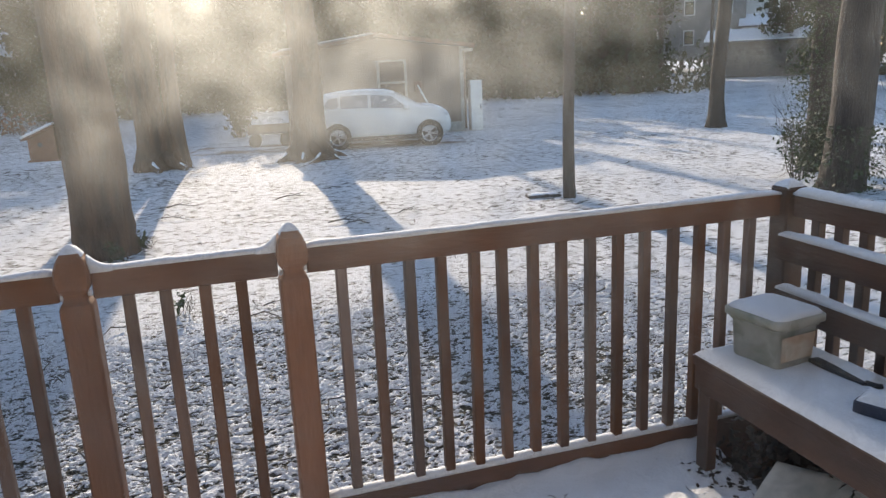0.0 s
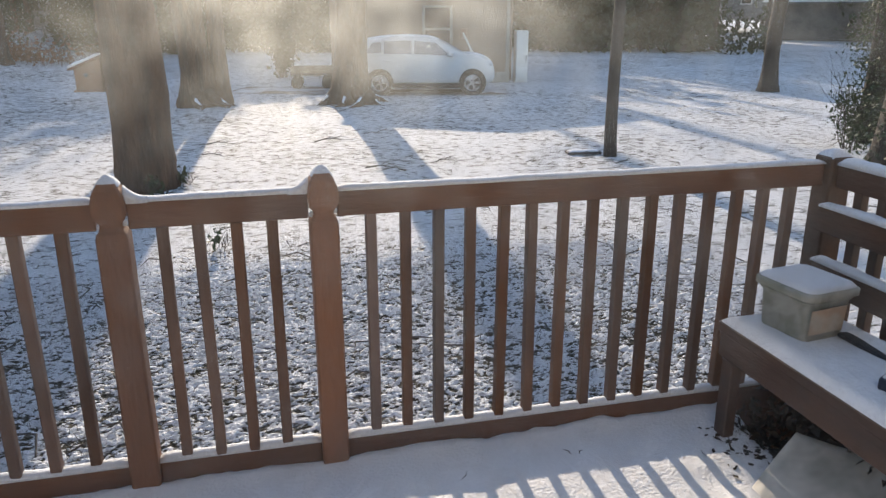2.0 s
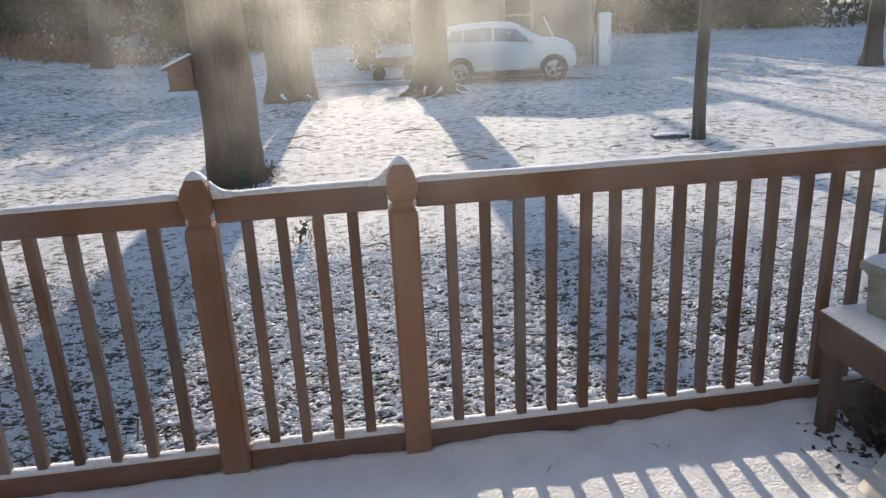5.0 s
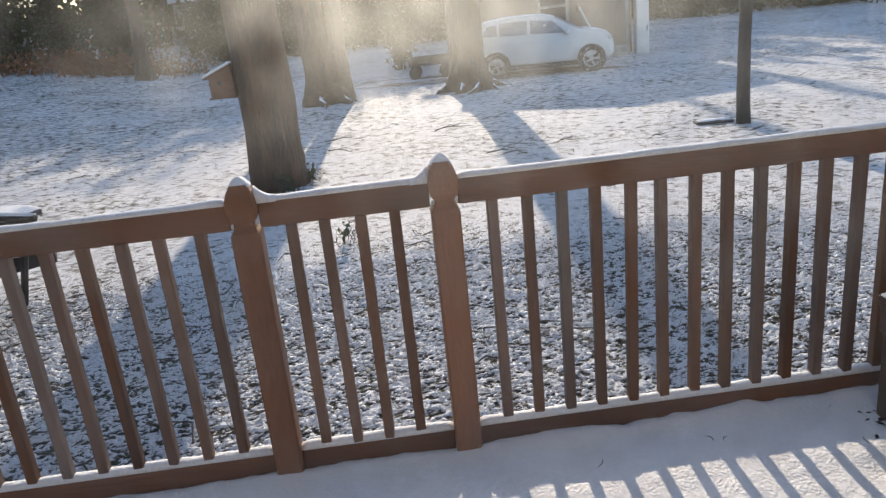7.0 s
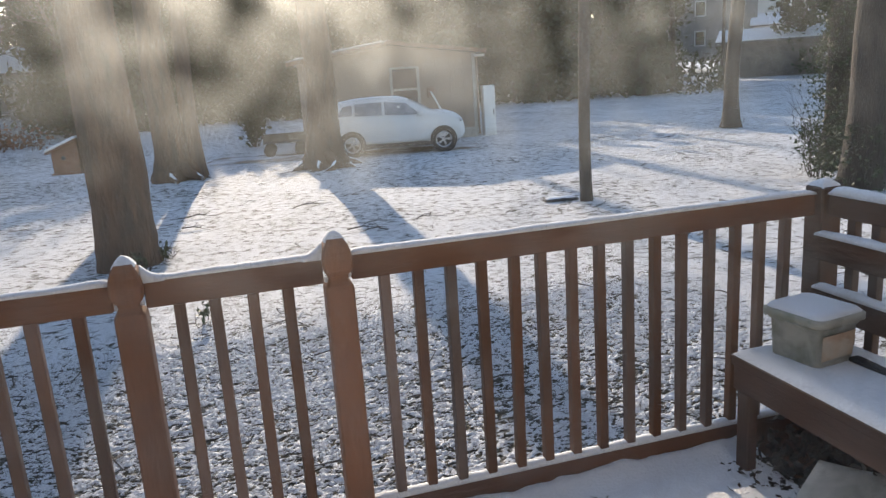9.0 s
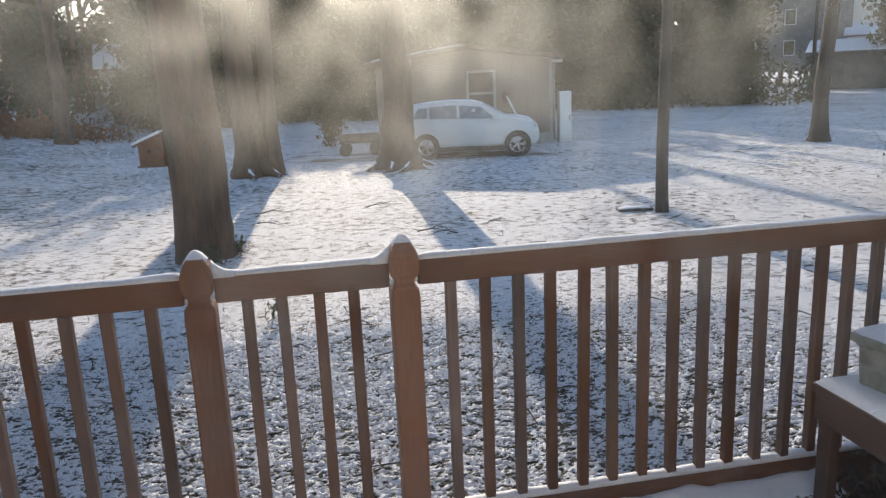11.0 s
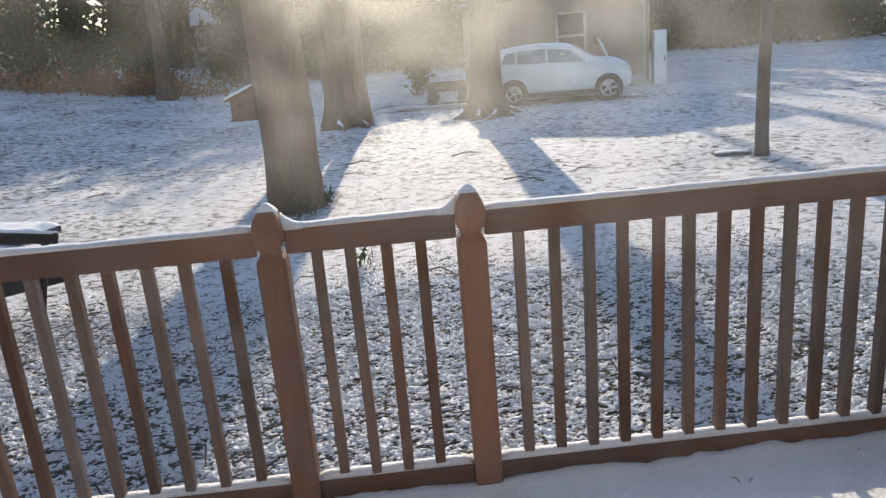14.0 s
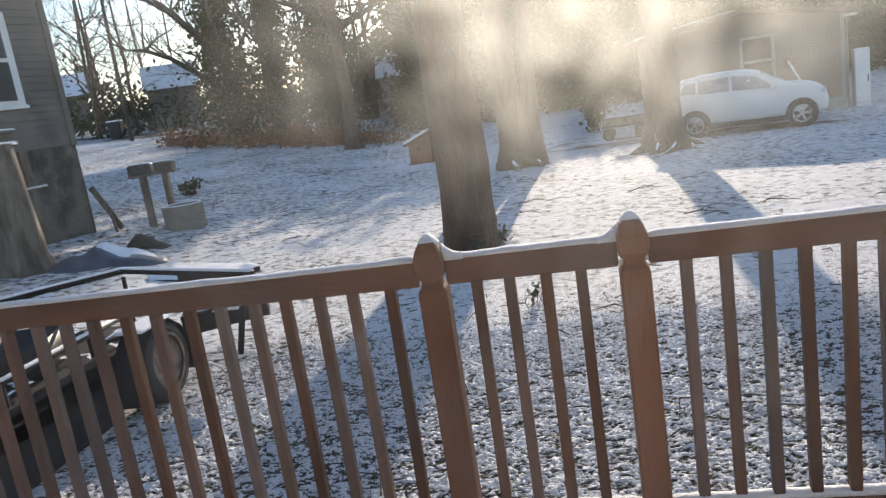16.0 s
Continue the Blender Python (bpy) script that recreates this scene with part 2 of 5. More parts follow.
def ground_mat():
    """Thin snow on winter grass: the snow lies on the tufts, dark turf shows in the hollows."""
    m = bpy.data.materials.new("snowy_lawn")
    m.use_nodes = True
    nt = m.node_tree
    b = nt.nodes["Principled BSDF"]
    geo = nt.nodes.new("ShaderNodeNewGeometry")
    at = nt.nodes.new("ShaderNodeAttribute")
    at.attribute_name = "cover"
    fine, mid, big = (nt.nodes.new("ShaderNodeTexNoise") for _ in range(3))
    for n, sc, de in ((fine, 75.0, 3), (mid, 15.0, 5), (big, 0.35, 4)):
        n.inputs["Scale"].default_value, n.inputs["Detail"].default_value = sc, de
        mp = nt.nodes.new("ShaderNodeMapping")
        mp.inputs["Scale"].default_value = (0.65, 1.3, 1) if sc > 1 else (1, 1, 1)
        nt.links.new(geo.outputs["Position"], mp.inputs["Vector"])
        nt.links.new(mp.outputs[0], n.inputs["Vector"])
    def ma(op, a, c):
        q = nt.nodes.new("ShaderNodeMath")
        q.operation = op
        for k, v in enumerate((a, c)):
            if isinstance(v, (int, float)):
                q.inputs[k].default_value = v
            else:
                nt.links.new(v, q.inputs[k])
        return q.outputs[0]
    tot = ma("ADD", at.outputs["Fac"], ma("MULTIPLY", ma("SUBTRACT", fine.outputs["Fac"], 0.5), 0.9))
    tot = ma("ADD", tot, ma("MULTIPLY", ma("SUBTRACT", mid.outputs["Fac"], 0.5), 1.0))
    tot = ma("ADD", tot, ma("MULTIPLY", ma("SUBTRACT", big.outputs["Fac"], 0.5), 0.36))
    ptc, streak = nt.nodes.new("ShaderNodeAttribute"), nt.nodes.new("ShaderNodeTexNoise")
    ptc.attribute_name = "patchiness"
    streak.inputs["Scale"].default_value, streak.inputs["Detail"].default_value, streak.inputs["Roughness"].default_value = 6.5, 4, 0.6
    mp = nt.nodes.new("ShaderNodeMapping")
    mp.inputs["Scale"].default_value = (0.8, 0.8, 1)
    nt.links.new(geo.outputs["Position"], mp.inputs["Vector"])
    nt.links.new(mp.outputs[0], streak.inputs["Vector"])
    tot = ma("ADD", tot, ma("MULTIPLY", ma("SUBTRACT", streak.outputs["Fac"], 0.5), ma("MULTIPLY", ptc.outputs["Fac"], 1.0)))
    r = nt.nodes.new("ShaderNodeMapRange")
    r.inputs[1].default_value, r.inputs[2].default_value = 0.39, 0.52
    nt.links.new(tot, r.inputs[0])
    turf = nt.nodes.new("ShaderNodeMix")
    turf.data_type = "RGBA"
    turf.inputs["A"].default_value, turf.inputs["B"].default_value = (0.035, 0.035, 0.024, 1), (0.11, 0.086, 0.058, 1)
    nt.links.new(mid.outputs["Fac"], turf.inputs["Factor"])
    c = nt.nodes.new("ShaderNodeMix")
    c.data_type = "RGBA"
    c.inputs["B"].default_value = (0.84, 0.85, 0.88, 1)
    nt.links.new(r.outputs[0], c.inputs["Factor"])
    nt.links.new(turf.outputs["Result"], c.inputs["A"])
    nt.links.new(c.outputs["Result"], b.inputs["Base Color"])
    b.inputs["Roughness"].default_value = 0.8
    b.inputs["Specular IOR Level"].default_value = 0.25
    bp = nt.nodes.new("ShaderNodeBump")
    bp.inputs["Strength"].default_value, bp.inputs["Distance"].default_value = 0.9, 0.045
    nt.links.new(tot, bp.inputs["Height"])
    nt.links.new(bp.outputs[0], b.inputs["Normal"])
    return m


LAWN = ground_mat()


# ---- mesh helpers ----
class Geo:
    """Collects vertices and faces of one mesh."""

    def __init__(self):
        self.v, self.f, self.smooth = [], [], False

    def add(self, verts, faces):
        k = len(self.v)
        self.v += [tuple(p) for p in verts]
        self.f += [tuple(i + k for i in q) for q in faces]
        return self

    def box(self, x0, x1, y0, y1, z0, z1, m=None, bev=0.0):
        """A box with its long edges chamfered by bev."""
        if bev <= 0:
            c = [(x, y, z) for z in (z0, z1) for y in (y0, y1) for x in (x0, x1)]
            q = [(0, 2, 3, 1), (4, 5, 7, 6), (0, 1, 5, 4), (2, 6, 7, 3), (0, 4, 6, 2), (1, 3, 7, 5)]
        else:
            b = bev
            ring = lambda i, z: [(x0 + b + i, y0 + i, z), (x1 - b - i, y0 + i, z), (x1 - i, y0 + b + i, z), (x1 - i, y1 - b - i, z), (x1 - b - i, y1 - i, z), (x0 + b + i, y1 - i, z), (x0 + i, y1 - b - i, z), (x0 + i, y0 + b + i, z)]
            c = ring(b * 0.7, z0) + ring(0, z0 + b) + ring(0, z1 - b) + ring(b * 0.7, z1)
            q = [tuple(range(7, -1, -1)), tuple(range(24, 32))]
            for r in range(3):
                q += [(8 * r + i, 8 * r + (i + 1) % 8, 8 * r + 8 + (i + 1) % 8, 8 * r + 8 + i) for i in range(8)]
        if m is not None:
            c = [m @ Vector(p) for p in c]
        return self.add(c, q)

    def tube(self, pts, radii, n=8, cap=True):
        """A tube along points, with a radius at each."""
        pts = [Vector(p) for p in pts]
        k, rings = len(self.v), []
        for i, p in enumerate(pts):
            d = (pts[min(i + 1, len(pts) - 1)] - pts[max(i - 1, 0)]).normalized()
            a = d.cross(Vector((0.31, 0.95, 0.05))) if abs(d.y) < 0.9 else d.cross(Vector((1, 0, 0)))
            a.normalize()
            c = d.cross(a)
            rings.append([p + (a * math.cos(2 * math.pi * j / n) + c * math.sin(2 * math.pi * j / n)) * radii[i] for j in range(n)])
        verts = [v for r in rings for v in r]
        faces = [(i * n + j, i * n + (j + 1) % n, (i + 1) * n + (j + 1) % n, (i + 1) * n + j) for i in range(len(pts) - 1) for j in range(n)]
        if cap:
            faces += [tuple(range(n - 1, -1, -1)), tuple(range((len(pts) - 1) * n, len(pts) * n))]
        return self.add(verts, faces)

    def rings(self, rings, cap=True):
        n = len(rings[0])
        verts = [v for r in rings for v in r]
        faces = [(i * n + j, i * n + (j + 1) % n, (i + 1) * n + (j + 1) % n, (i + 1) * n + j) for i in range(len(rings) - 1) for j in range(n)]
        if cap:
            faces += [tuple(range(n - 1, -1, -1)), tuple(range((len(rings) - 1) * n, len(rings) * n))]
        return self.add(verts, faces)

    def lathe(self, profile, n=20, m=None):
        c = [(r * math.cos(2 * math.pi * j / n), r * math.sin(2 * math.pi * j / n), z) for r, z in profile for j in range(n)]
        if m is not None:
            c = [m @ Vector(p) for p in c]
        q = [(i * n + j, i * n + (j + 1) % n, (i + 1) * n + (j + 1) % n, (i + 1) * n + j) for i in range(len(profile) - 1) for j in range(n)]
        return self.add(c, q)

    def leaves(self, centres, size, rng, flat=0.0):
        """Small bent quads with random turns."""
        n = len(centres)
        c = np.asarray(centres, float)
        a = rng.normal(size=(n, 3))
        a[:, 2] *= 1 - flat
        a /= np.linalg.norm(a, axis=1)[:, None]
        b = rng.normal(size=(n, 3))
        b[:, 2] *= 1 - flat
        b -= (a * b).sum(1)[:, None] * a
        b /= np.linalg.norm(b, axis=1)[:, None] + 1e-9
        s = size * rng.uniform(0.6, 1.4, n)[:, None]
        v = np.stack([c - a * s, c - b * s * 0.55, c + a * s, c + b * s * 0.55], 1).reshape(-1, 3)
        return self.add(v.tolist(), [(4 * i, 4 * i + 1, 4 * i + 2, 4 * i + 3) for i in range(n)])

    def mesh(self, name, material):
        me = bpy.data.meshes.new(name)
        me.from_pydata(self.v, [], self.f)
        me.materials.append(material)
        if self.smooth:
            me.shade_smooth()
        me.update()
        return me


def part(name, geo, material, parent=None, label="", at=None):
    """Links a mesh as one object, under its thing if there is one."""
    ob = new(name, geo if isinstance(geo, bpy.types.Mesh) else geo.mesh(name, material))
    if parent is not None:
        ob.parent = parent
    if at is not None:
        ob.matrix_basis = at
    if label:
        tagged(ob, label)
    return ob


def thing(name, label, category, group="", kind="", at=None):
    ob = new(name)
    ob.empty_display_size = 0.1
    if at is not None:
        ob.matrix_basis = at
    return tagged(ob, label, category, group, kind)


def smooth(geo):
    geo.smooth = True
    return geo


def vnoise(x, y, seed):
    """Value noise on arrays, 0 to 1."""
    xi, yi = np.floor(x), np.floor(y)
    fx, fy = x - xi, y - yi
    fx, fy = fx * fx * (3 - 2 * fx), fy * fy * (3 - 2 * fy)
    def h(a, b):
        v = np.sin(a * 127.1 + b * 311.7 + seed * 74.7) * 43758.5453
        return v - np.floor(v)
    return (h(xi, yi) * (1 - fx) + h(xi + 1, yi) * fx) * (1 - fy) + (h(xi, yi + 1) * (1 - fx) + h(xi + 1, yi + 1) * fx) * fy


def softplus(v):
    return np.log1p(np.exp(np.clip(v * 1.2, -50, 50))) / 1.2


def ground_z(x, y):
    """Height of the lawn: level before the deck, rising to the street and a little into the distance."""
    r = np.hypot(np.asarray(x) - 1, np.asarray(y) + 2)
    return -0.95 + 0.092 * np.minimum(softplus(-np.asarray(x) - 4.5), 40) + 0.012 * np.minimum(softplus(r - 28), 150)


# ---- ground ----
def axis(lo, fine_lo, fine_hi, hi, step, grow, back):
    mid = list(np.arange(fine_lo, fine_hi, step))
    up, s = [fine_hi], step
    while up[-1] < hi:
        s *= grow
        up.append(up[-1] + s)
    down, s = [fine_lo], step
    while down[-1] > lo:
        s *= back
        down.append(down[-1] - s)
    return np.array(down[:0:-1] + mid + up)


gx = axis(-900, -2.4, 5.0, 900, 0.0125, 1.06, 1.06)
gy = axis(-700, 0.3, 4.8, 1200, 0.0095, 1.035, 1.25)
X, Y = np.meshgrid(gx, gy)
near = np.clip(1.6 - np.hypot(X - 1, Y + 2) / 16, 0, 1)
tight = np.clip((6.4 - Y) / 1.8, 0, 1) * np.clip((Y + 0.3) / 0.5, 0, 1) * np.clip(1 - (np.maximum(np.maximum(-2.4 - X, X - 5.0), 0)) / 1.4, 0, 1)
clump = 0.55 * vnoise(X * 44 + 3 * vnoise(X * 5, Y * 5, 8), Y * 74 + 4 * vnoise(X * 7, Y * 4, 9), 1) + 0.25 * vnoise(X * 75, Y * 95, 2) + 0.2 * vnoise(X * 11, Y * 11, 3)
wide = vnoise(X * 0.7, Y * 0.7, 4)
Z = ground_z(X, Y) + tight * (clump - 0.5) * 0.042 + near * (wide - 0.5) * 0.04
ny, nx = X.shape
idx = np.arange(nx * ny).reshape(ny, nx)
quads = np.stack([idx[:-1, :-1], idx[:-1, 1:], idx[1:, 1:], idx[1:, :-1]], -1).reshape(-1, 4)
gm = bpy.data.meshes.new("ground")
gm.from_pydata(np.stack([X, Y, Z], -1).reshape(-1, 3).tolist(), [], quads.tolist())
dist = np.hypot(X - 1, Y + 2)
cover = 0.552 + 0.022 * np.clip((dist - 4.2) / 4.5, 0, 1) - 0.055 * np.clip((-X - 2) / 5, 0, 1) + tight * (clump - 0.5) * 1.3
gm.attributes.new("cover", "FLOAT", "POINT").data.foreach_set("value", cover.astype(np.float32).ravel())
patchiness = np.clip((dist - 4.5) / 6, 0, 1) * np.clip(1.5 - dist / 70, 0.3, 1)
gm.attributes.new("patchiness", "FLOAT", "POINT").data.foreach_set("value", patchiness.astype(np.float32).ravel())
gm.materials.append(LAWN)
gm.shade_smooth()
tagged(new("ground", gm), "lawn of winter grass under thin patchy snow", "lawn", kind="structure")


def strip(name, pts, width, material, label, category, lift=0.03):
    """A flat way over the ground along points."""
    g, rows = Geo(), []
    pts = [Vector(p) for p in pts]
    fine = []
    for a, b in zip(pts, pts[1:]):
        n = max(2, int((b - a).length / 1.5))
        fine += [a.lerp(b, i / n) for i in range(n)]
    fine.append(pts[-1])
    for i, p in enumerate(fine):
        d = (fine[min(i + 1, len(fine) - 1)] - fine[max(i - 1, 0)]).normalized()
        w = Vector((-d.y, d.x)) * width / 2
        rows.append([(q.x, q.y, float(ground_z(q.x, q.y)) + lift) for q in (p - w, p - w / 3, p + w / 3, p + w)])
    for a, b in zip(rows, rows[1:]):
        g.add(a + b, [(i, i + 1, i + 5, i + 4) for i in range(3)])
    return tagged(part(name, g, material), label, category, kind="structure")


strip("road", [(-80, 30), (-33, 44), (-14, 62), (10, 95)], 7.0, ASPHALT, "street with packed snow and bare tracks", "road")
strip("driveway", [(0.5, 23.2), (4, 21.9), (8.9, 20.7)], 2.1, GRAVEL, "worn gravel drive, half snow-covered, beneath the car", "driveway", 0.02)


# ---- house with the window that the camera looks out of ----
def wall_with_opening(name, label):
    g = Geo()
    x0, x1, z0, z1 = 0.15, 1.84, 0.55, 2.12
    g.box(-5, x0, -2.0, -1.82, -1.2, 3.4)
    g.box(x1, 9, -2.0, -1.82, -1.2, 3.4)
    g.box(x0, x1, -2.0, -1.82, -1.2, z0)
    g.box(x0, x1, -2.0, -1.82, z1, 3.4)
    return tagged(part(name, g, SIDING), label, "wall", kind="structure")


wall_with_opening("wall_south", "outer house wall round the window opening")
room = Geo()
room.box(-2.2, -2.1, -5.1, -2.0, -0.1, 2.6)
room.box(4.1, 4.2, -5.1, -2.0, -0.1, 2.6)
room.box(-2.2, 4.2, -5.2, -5.1, -0.1, 2.6)
tagged(part("wall_room", room, PLASTER), "plain painted walls of the room behind", "wall", kind="structure")
tagged(part("floor", Geo().box(-2.2, 4.2, -5.1, -2.0, -0.2, -0.1), FLOORING), "brown boarded floor of the room behind", "floor", kind="structure")
tagged(part("ceiling", Geo().box(-2.2, 4.2, -5.2, -1.9, 2.6, 2.7), PLASTER), "plain ceiling of the room behind", "ceiling", kind="structure")

win = thing("window_1", "house window with dirty glass, cream stop and dark brown frame", "window", kind="structure")
part("window_frame", Geo().box(1.684, 1.84, -2.10, -1.8995, 0.55, 2.12, bev=0.003), DARKWOOD, win, "dark brown wooden jamb")
part("stop", Geo().box(1.672, 1.696, -1.899, -1.872, 0.55, 2.12, bev=0.004), CREAM, win, "cream painted stop, worn along its edge")
part("window_frame", Geo().box(0.15, 0.28, -2.0, -1.88, 0.55, 2.12, bev=0.006), DARKWOOD, win)
part("window_frame", Geo().box(0.28, 1.672, -2.0, -1.88, 2.02, 2.12, bev=0.006), DARKWOOD, win)
part("window_sill", Geo().box(0.28, 1.672, -2.0, -1.8, 0.55, 0.62, bev=0.006), CREAM, win)
pane = part("pane", Geo().box(0.28, 1.69, -1.912, -1.908, 0.62, 2.02), PANE, win, "glass filmed with dirt and dried drops")
pane.visible_shadow = False

# ---- deck ----
deck = tagged(part("deck_frame", Geo().box(-2.6, 3.2, -1.8, 0.03, -0.3, -0.075), WOODX), "brown stained timber deck on posts", "deck", kind="structure")
for k, (px, py) in enumerate([(-2.5, -0.02), (-0.6, -0.02), (1.34, -0.02), (3.14, -0.02), (3.14, -1.1)]):
    part("deck_post", Geo().box(px - 0.045, px + 0.045, py - 0.045, py + 0.045, -1.1, -0.3), WOOD, deck)
board = Geo().box(-2.6, 3.2, 0, 0.136, 0, 0.03, bev=0.004).mesh("plank", WOODX)
for k in range(13):
    part("plank", board, None, deck, at=pose(0, -1.8 + k * 0.141, -0.07 + 0.004))


def snow_sheet(x0, x1, y0, y1, step, z, thick, edge, seed, holes=0.0, drift=0.0):
    """A layer of snow with a ragged rounded rim."""
    xs, ys = np.arange(x0, x1 + step, step), np.arange(y0, y1 + step, step)
    A, B = np.meshgrid(xs, ys)
    rag = edge * (0.35 + 1.1 * vnoise(A * 14, B * 14, seed) + 0.5 * vnoise(A * 40, B * 40, seed + 1))
    d = np.minimum(np.minimum(A - x0, x1 - A), np.minimum(B - y0, y1 - B)) - rag
    prof = np.sqrt(np.clip(d / (thick * 1.2 + 1e-6), 0, 1))
    H = z + thick * prof * (0.86 + 0.28 * vnoise(A * 9, B * 9, seed + 2)) + 0.003 * vnoise(A * 55, B * 55, seed + 3) * prof
    if drift:
        near_rail = np.clip((B - y1 + 0.17) / 0.13, 0, 1)
        H = H + drift * near_rail ** 2 * (0.15 + 0.85 * vnoise(A * 3.1, B * 2, seed + 7) + 0.35 * vnoise(A * 16, B * 9, seed + 8)) * np.clip(0.55 + (A - 1) * 0.3, 0.35, 1.2)
    ok = d > -1
    if holes:
        ok = vnoise(A * 7, B * 7, seed + 5) + 0.4 * vnoise(A * 25, B * 25, seed + 6) > holes
    n = A.shape[1]
    g = Geo()
    g.v = np.stack([A, B, H], -1).reshape(-1, 3).tolist()
    id2 = np.arange(A.size).reshape(A.shape)
    keep = ok[:-1, :-1] & ok[1:, :-1] & ok[:-1, 1:] & ok[1:, 1:]
    q = np.stack([id2[:-1, :-1], id2[:-1, 1:], id2[1:, 1:], id2[1:, :-1]], -1)[keep]
    g.f = [tuple(r) for r in q.tolist()]
    g.smooth = True
    return g


def snow_on(x0, x1, y0, y1, z, thick, seed, step=0.02):
    """A rounded ridge of snow along a narrow ledge."""
    g, n = Geo(), 7
    along_x = x1 - x0 > y1 - y0
    lo, hi, a, b = (x0, x1, y0, y1) if along_x else (y0, y1, x0, x1)
    m = max(3, int((hi - lo) / step))
    rings = []
    for i in range(m + 1):
        u = lo + (hi - lo) * i / m
        f = math.sin(math.pi * min(1, min(i, m - i) / 2 + 0.25) / 2)
        t = thick * f * (0.75 + 0.5 * float(vnoise(np.array(u * 9.0), np.array(seed * 3.1), seed)) + 0.22 * float(vnoise(np.array(u * 37.0), np.array(1.7), seed)))
        ring = []
        for j in range(n):
            ang = math.pi * j / (n - 1)
            w = a + (b - a) * (0.5 - 0.52 * math.cos(ang))
            p = (u, w, z - 0.001 + t * math.sin(ang) ** 0.6) if j not in (0, n - 1) else (u, w, z - 0.002)
            ring.append(p if along_x else (p[1], p[0], p[2]))
        rings.append(ring)
    g.rings(rings, cap=True)
    g.smooth = True
    return g


tagged(part("snow_layer", snow_sheet(-2.55, 2.84, -1.79, 0.016, 0.012, -0.036, 0.04, 0.016, 5, drift=0.05), SNOW), "smooth layer of snow on the deck boards", "snow", kind="stuff")
tagged(part("snow_layer", snow_sheet(2.80, 3.12, -1.79, -0.5, 0.014, -0.036, 0.035, 0.03, 15, 0.5), SNOW), "broken snow on the deck under the bench", "snow", kind="stuff")

# ---- railings ----
PW = 0.043
RZ0, RZ1, BZ0, BZ1 = 0.844, 0.924, -0.03, 0.08


def gothic_post(x, y, parent, ramps=(0, 0)):
    prof = [(-0.3, 1), (0.825, 1), (0.838, 0.94), (0.848, 0.76), (0.858, 0.68), (0.868, 0.70), (0.876, 0.84), (0.884, 0.97), (0.9, 1.05), (0.92, 1.06), (0.942, 0.98), (0.962, 0.82), (0.979, 0.58), (0.991, 0.3), (0.996, 0.12)]
    rings = []
    for z, k in prof:
        w, c = PW * k, 0.006 * k
        rings.append([(x + a, y + b, z) for a, b in ((-w + c, -w), (w - c, -w), (w, -w + c), (w, w - c), (w - c, w), (-w + c, w), (-w, w - c), (-w, -w + c))])
    p = part("post", Geo().rings(rings), WOODP, parent, "square post with a pointed gothic head")
    cap = []
    for z, k in ((0.968, 0.7), (0.973, 0.74), (0.983, 0.6), (0.993, 0.42), (1.0, 0.22), (1.003, 0.08)):
        w, c = PW * k, 0.012 * k
        cap.append([(x + a, y + 0.004 + b, z) for a, b in ((-w + c, -w), (w - c, -w), (w, -w + c), (w, w - c), (w - c, w), (-w + c, w), (-w, w - c), (-w, -w + c))])
    part("snow_cap", smooth(Geo().rings(cap)), SNOW, p, "small cap of snow")
    for sgn, high in ((-1, ramps[0]), (1, ramps[1])):
        # snow banked up against the head, and a lump caught in the neck
        if high:
            bank = []
            for u in np.linspace(0, 1, 9):
                xx, top = x + sgn * (PW * 0.92 + 0.062 * u), RZ1 + 0.012 + high * (1 - u) ** 2.2
                bank.append([(xx, y + w, z) for w, z in ((-0.016, RZ1 - 0.004), (-0.014, top - 0.008), (-0.004, top), (0.012, top), (0.022, top - 0.008), (0.026, RZ1 - 0.004))])
            part("snow_bank", smooth(Geo().rings(bank)), SNOW, p, "snow banked against the post head")
        lump = [(0.001, -0.009), (0.006, -0.007), (0.008, 0.0), (0.006, 0.008), (0.001, 0.010)]
        part("snow_lump", smooth(Geo().lathe(lump, 10, pose(x + sgn * PW * 0.8, y - PW * 0.12, 0.859 + 0.004 * sgn))), SNOW, p, "lump of snow in the neck")
    return p


front = thing("deck_railing", "brown stained timber deck railing with snow along its rails", "railing")
posts = [-2.45, 0.756, 1.348]
for x, ramps in zip(posts, ((0, 0), (0, 0.034), (0.036, 0))):
    gothic_post(x, -0.012, front, ramps)
bal = Geo().box(-0.0165, 0.0165, -0.017, 0.017, BZ1 - 0.002, RZ0 + 0.002, bev=0.003).mesh("baluster", WOOD)
rng = np.random.default_rng(3)
spans = [(-2.45, 0.756), (0.756, 1.348), (1.348, 3.145)]
for k, (a, b) in enumerate(spans):
    r = part("top_rail", Geo().box(a + PW, b - PW, -0.02, 0.018, RZ0, RZ1, bev=0.004), WOODX, front)
    part("snow_cap", snow_on(a + PW - 0.004, b - PW + 0.004, -0.022, 0.02, RZ1, 0.0125, 11 + k), SNOW, r, "ridge of snow on the rail")
    r = part("bottom_rail", Geo().box(a + PW, b - PW, -0.02, 0.018, BZ0, BZ1, bev=0.004), WOODX, front)
    part("snow_cap", snow_on(a + PW - 0.002, b - PW + 0.002, -0.022, 0.02, BZ1, 0.017, 21 + k), SNOW, r, "ridge of snow on the rail")
rows = [0.613 - 0.1128 * i for i in range(27)] + [0.882, 0.987, 1.091, 1.196] + [1.491 + 0.1067 * i for i in range(15)]
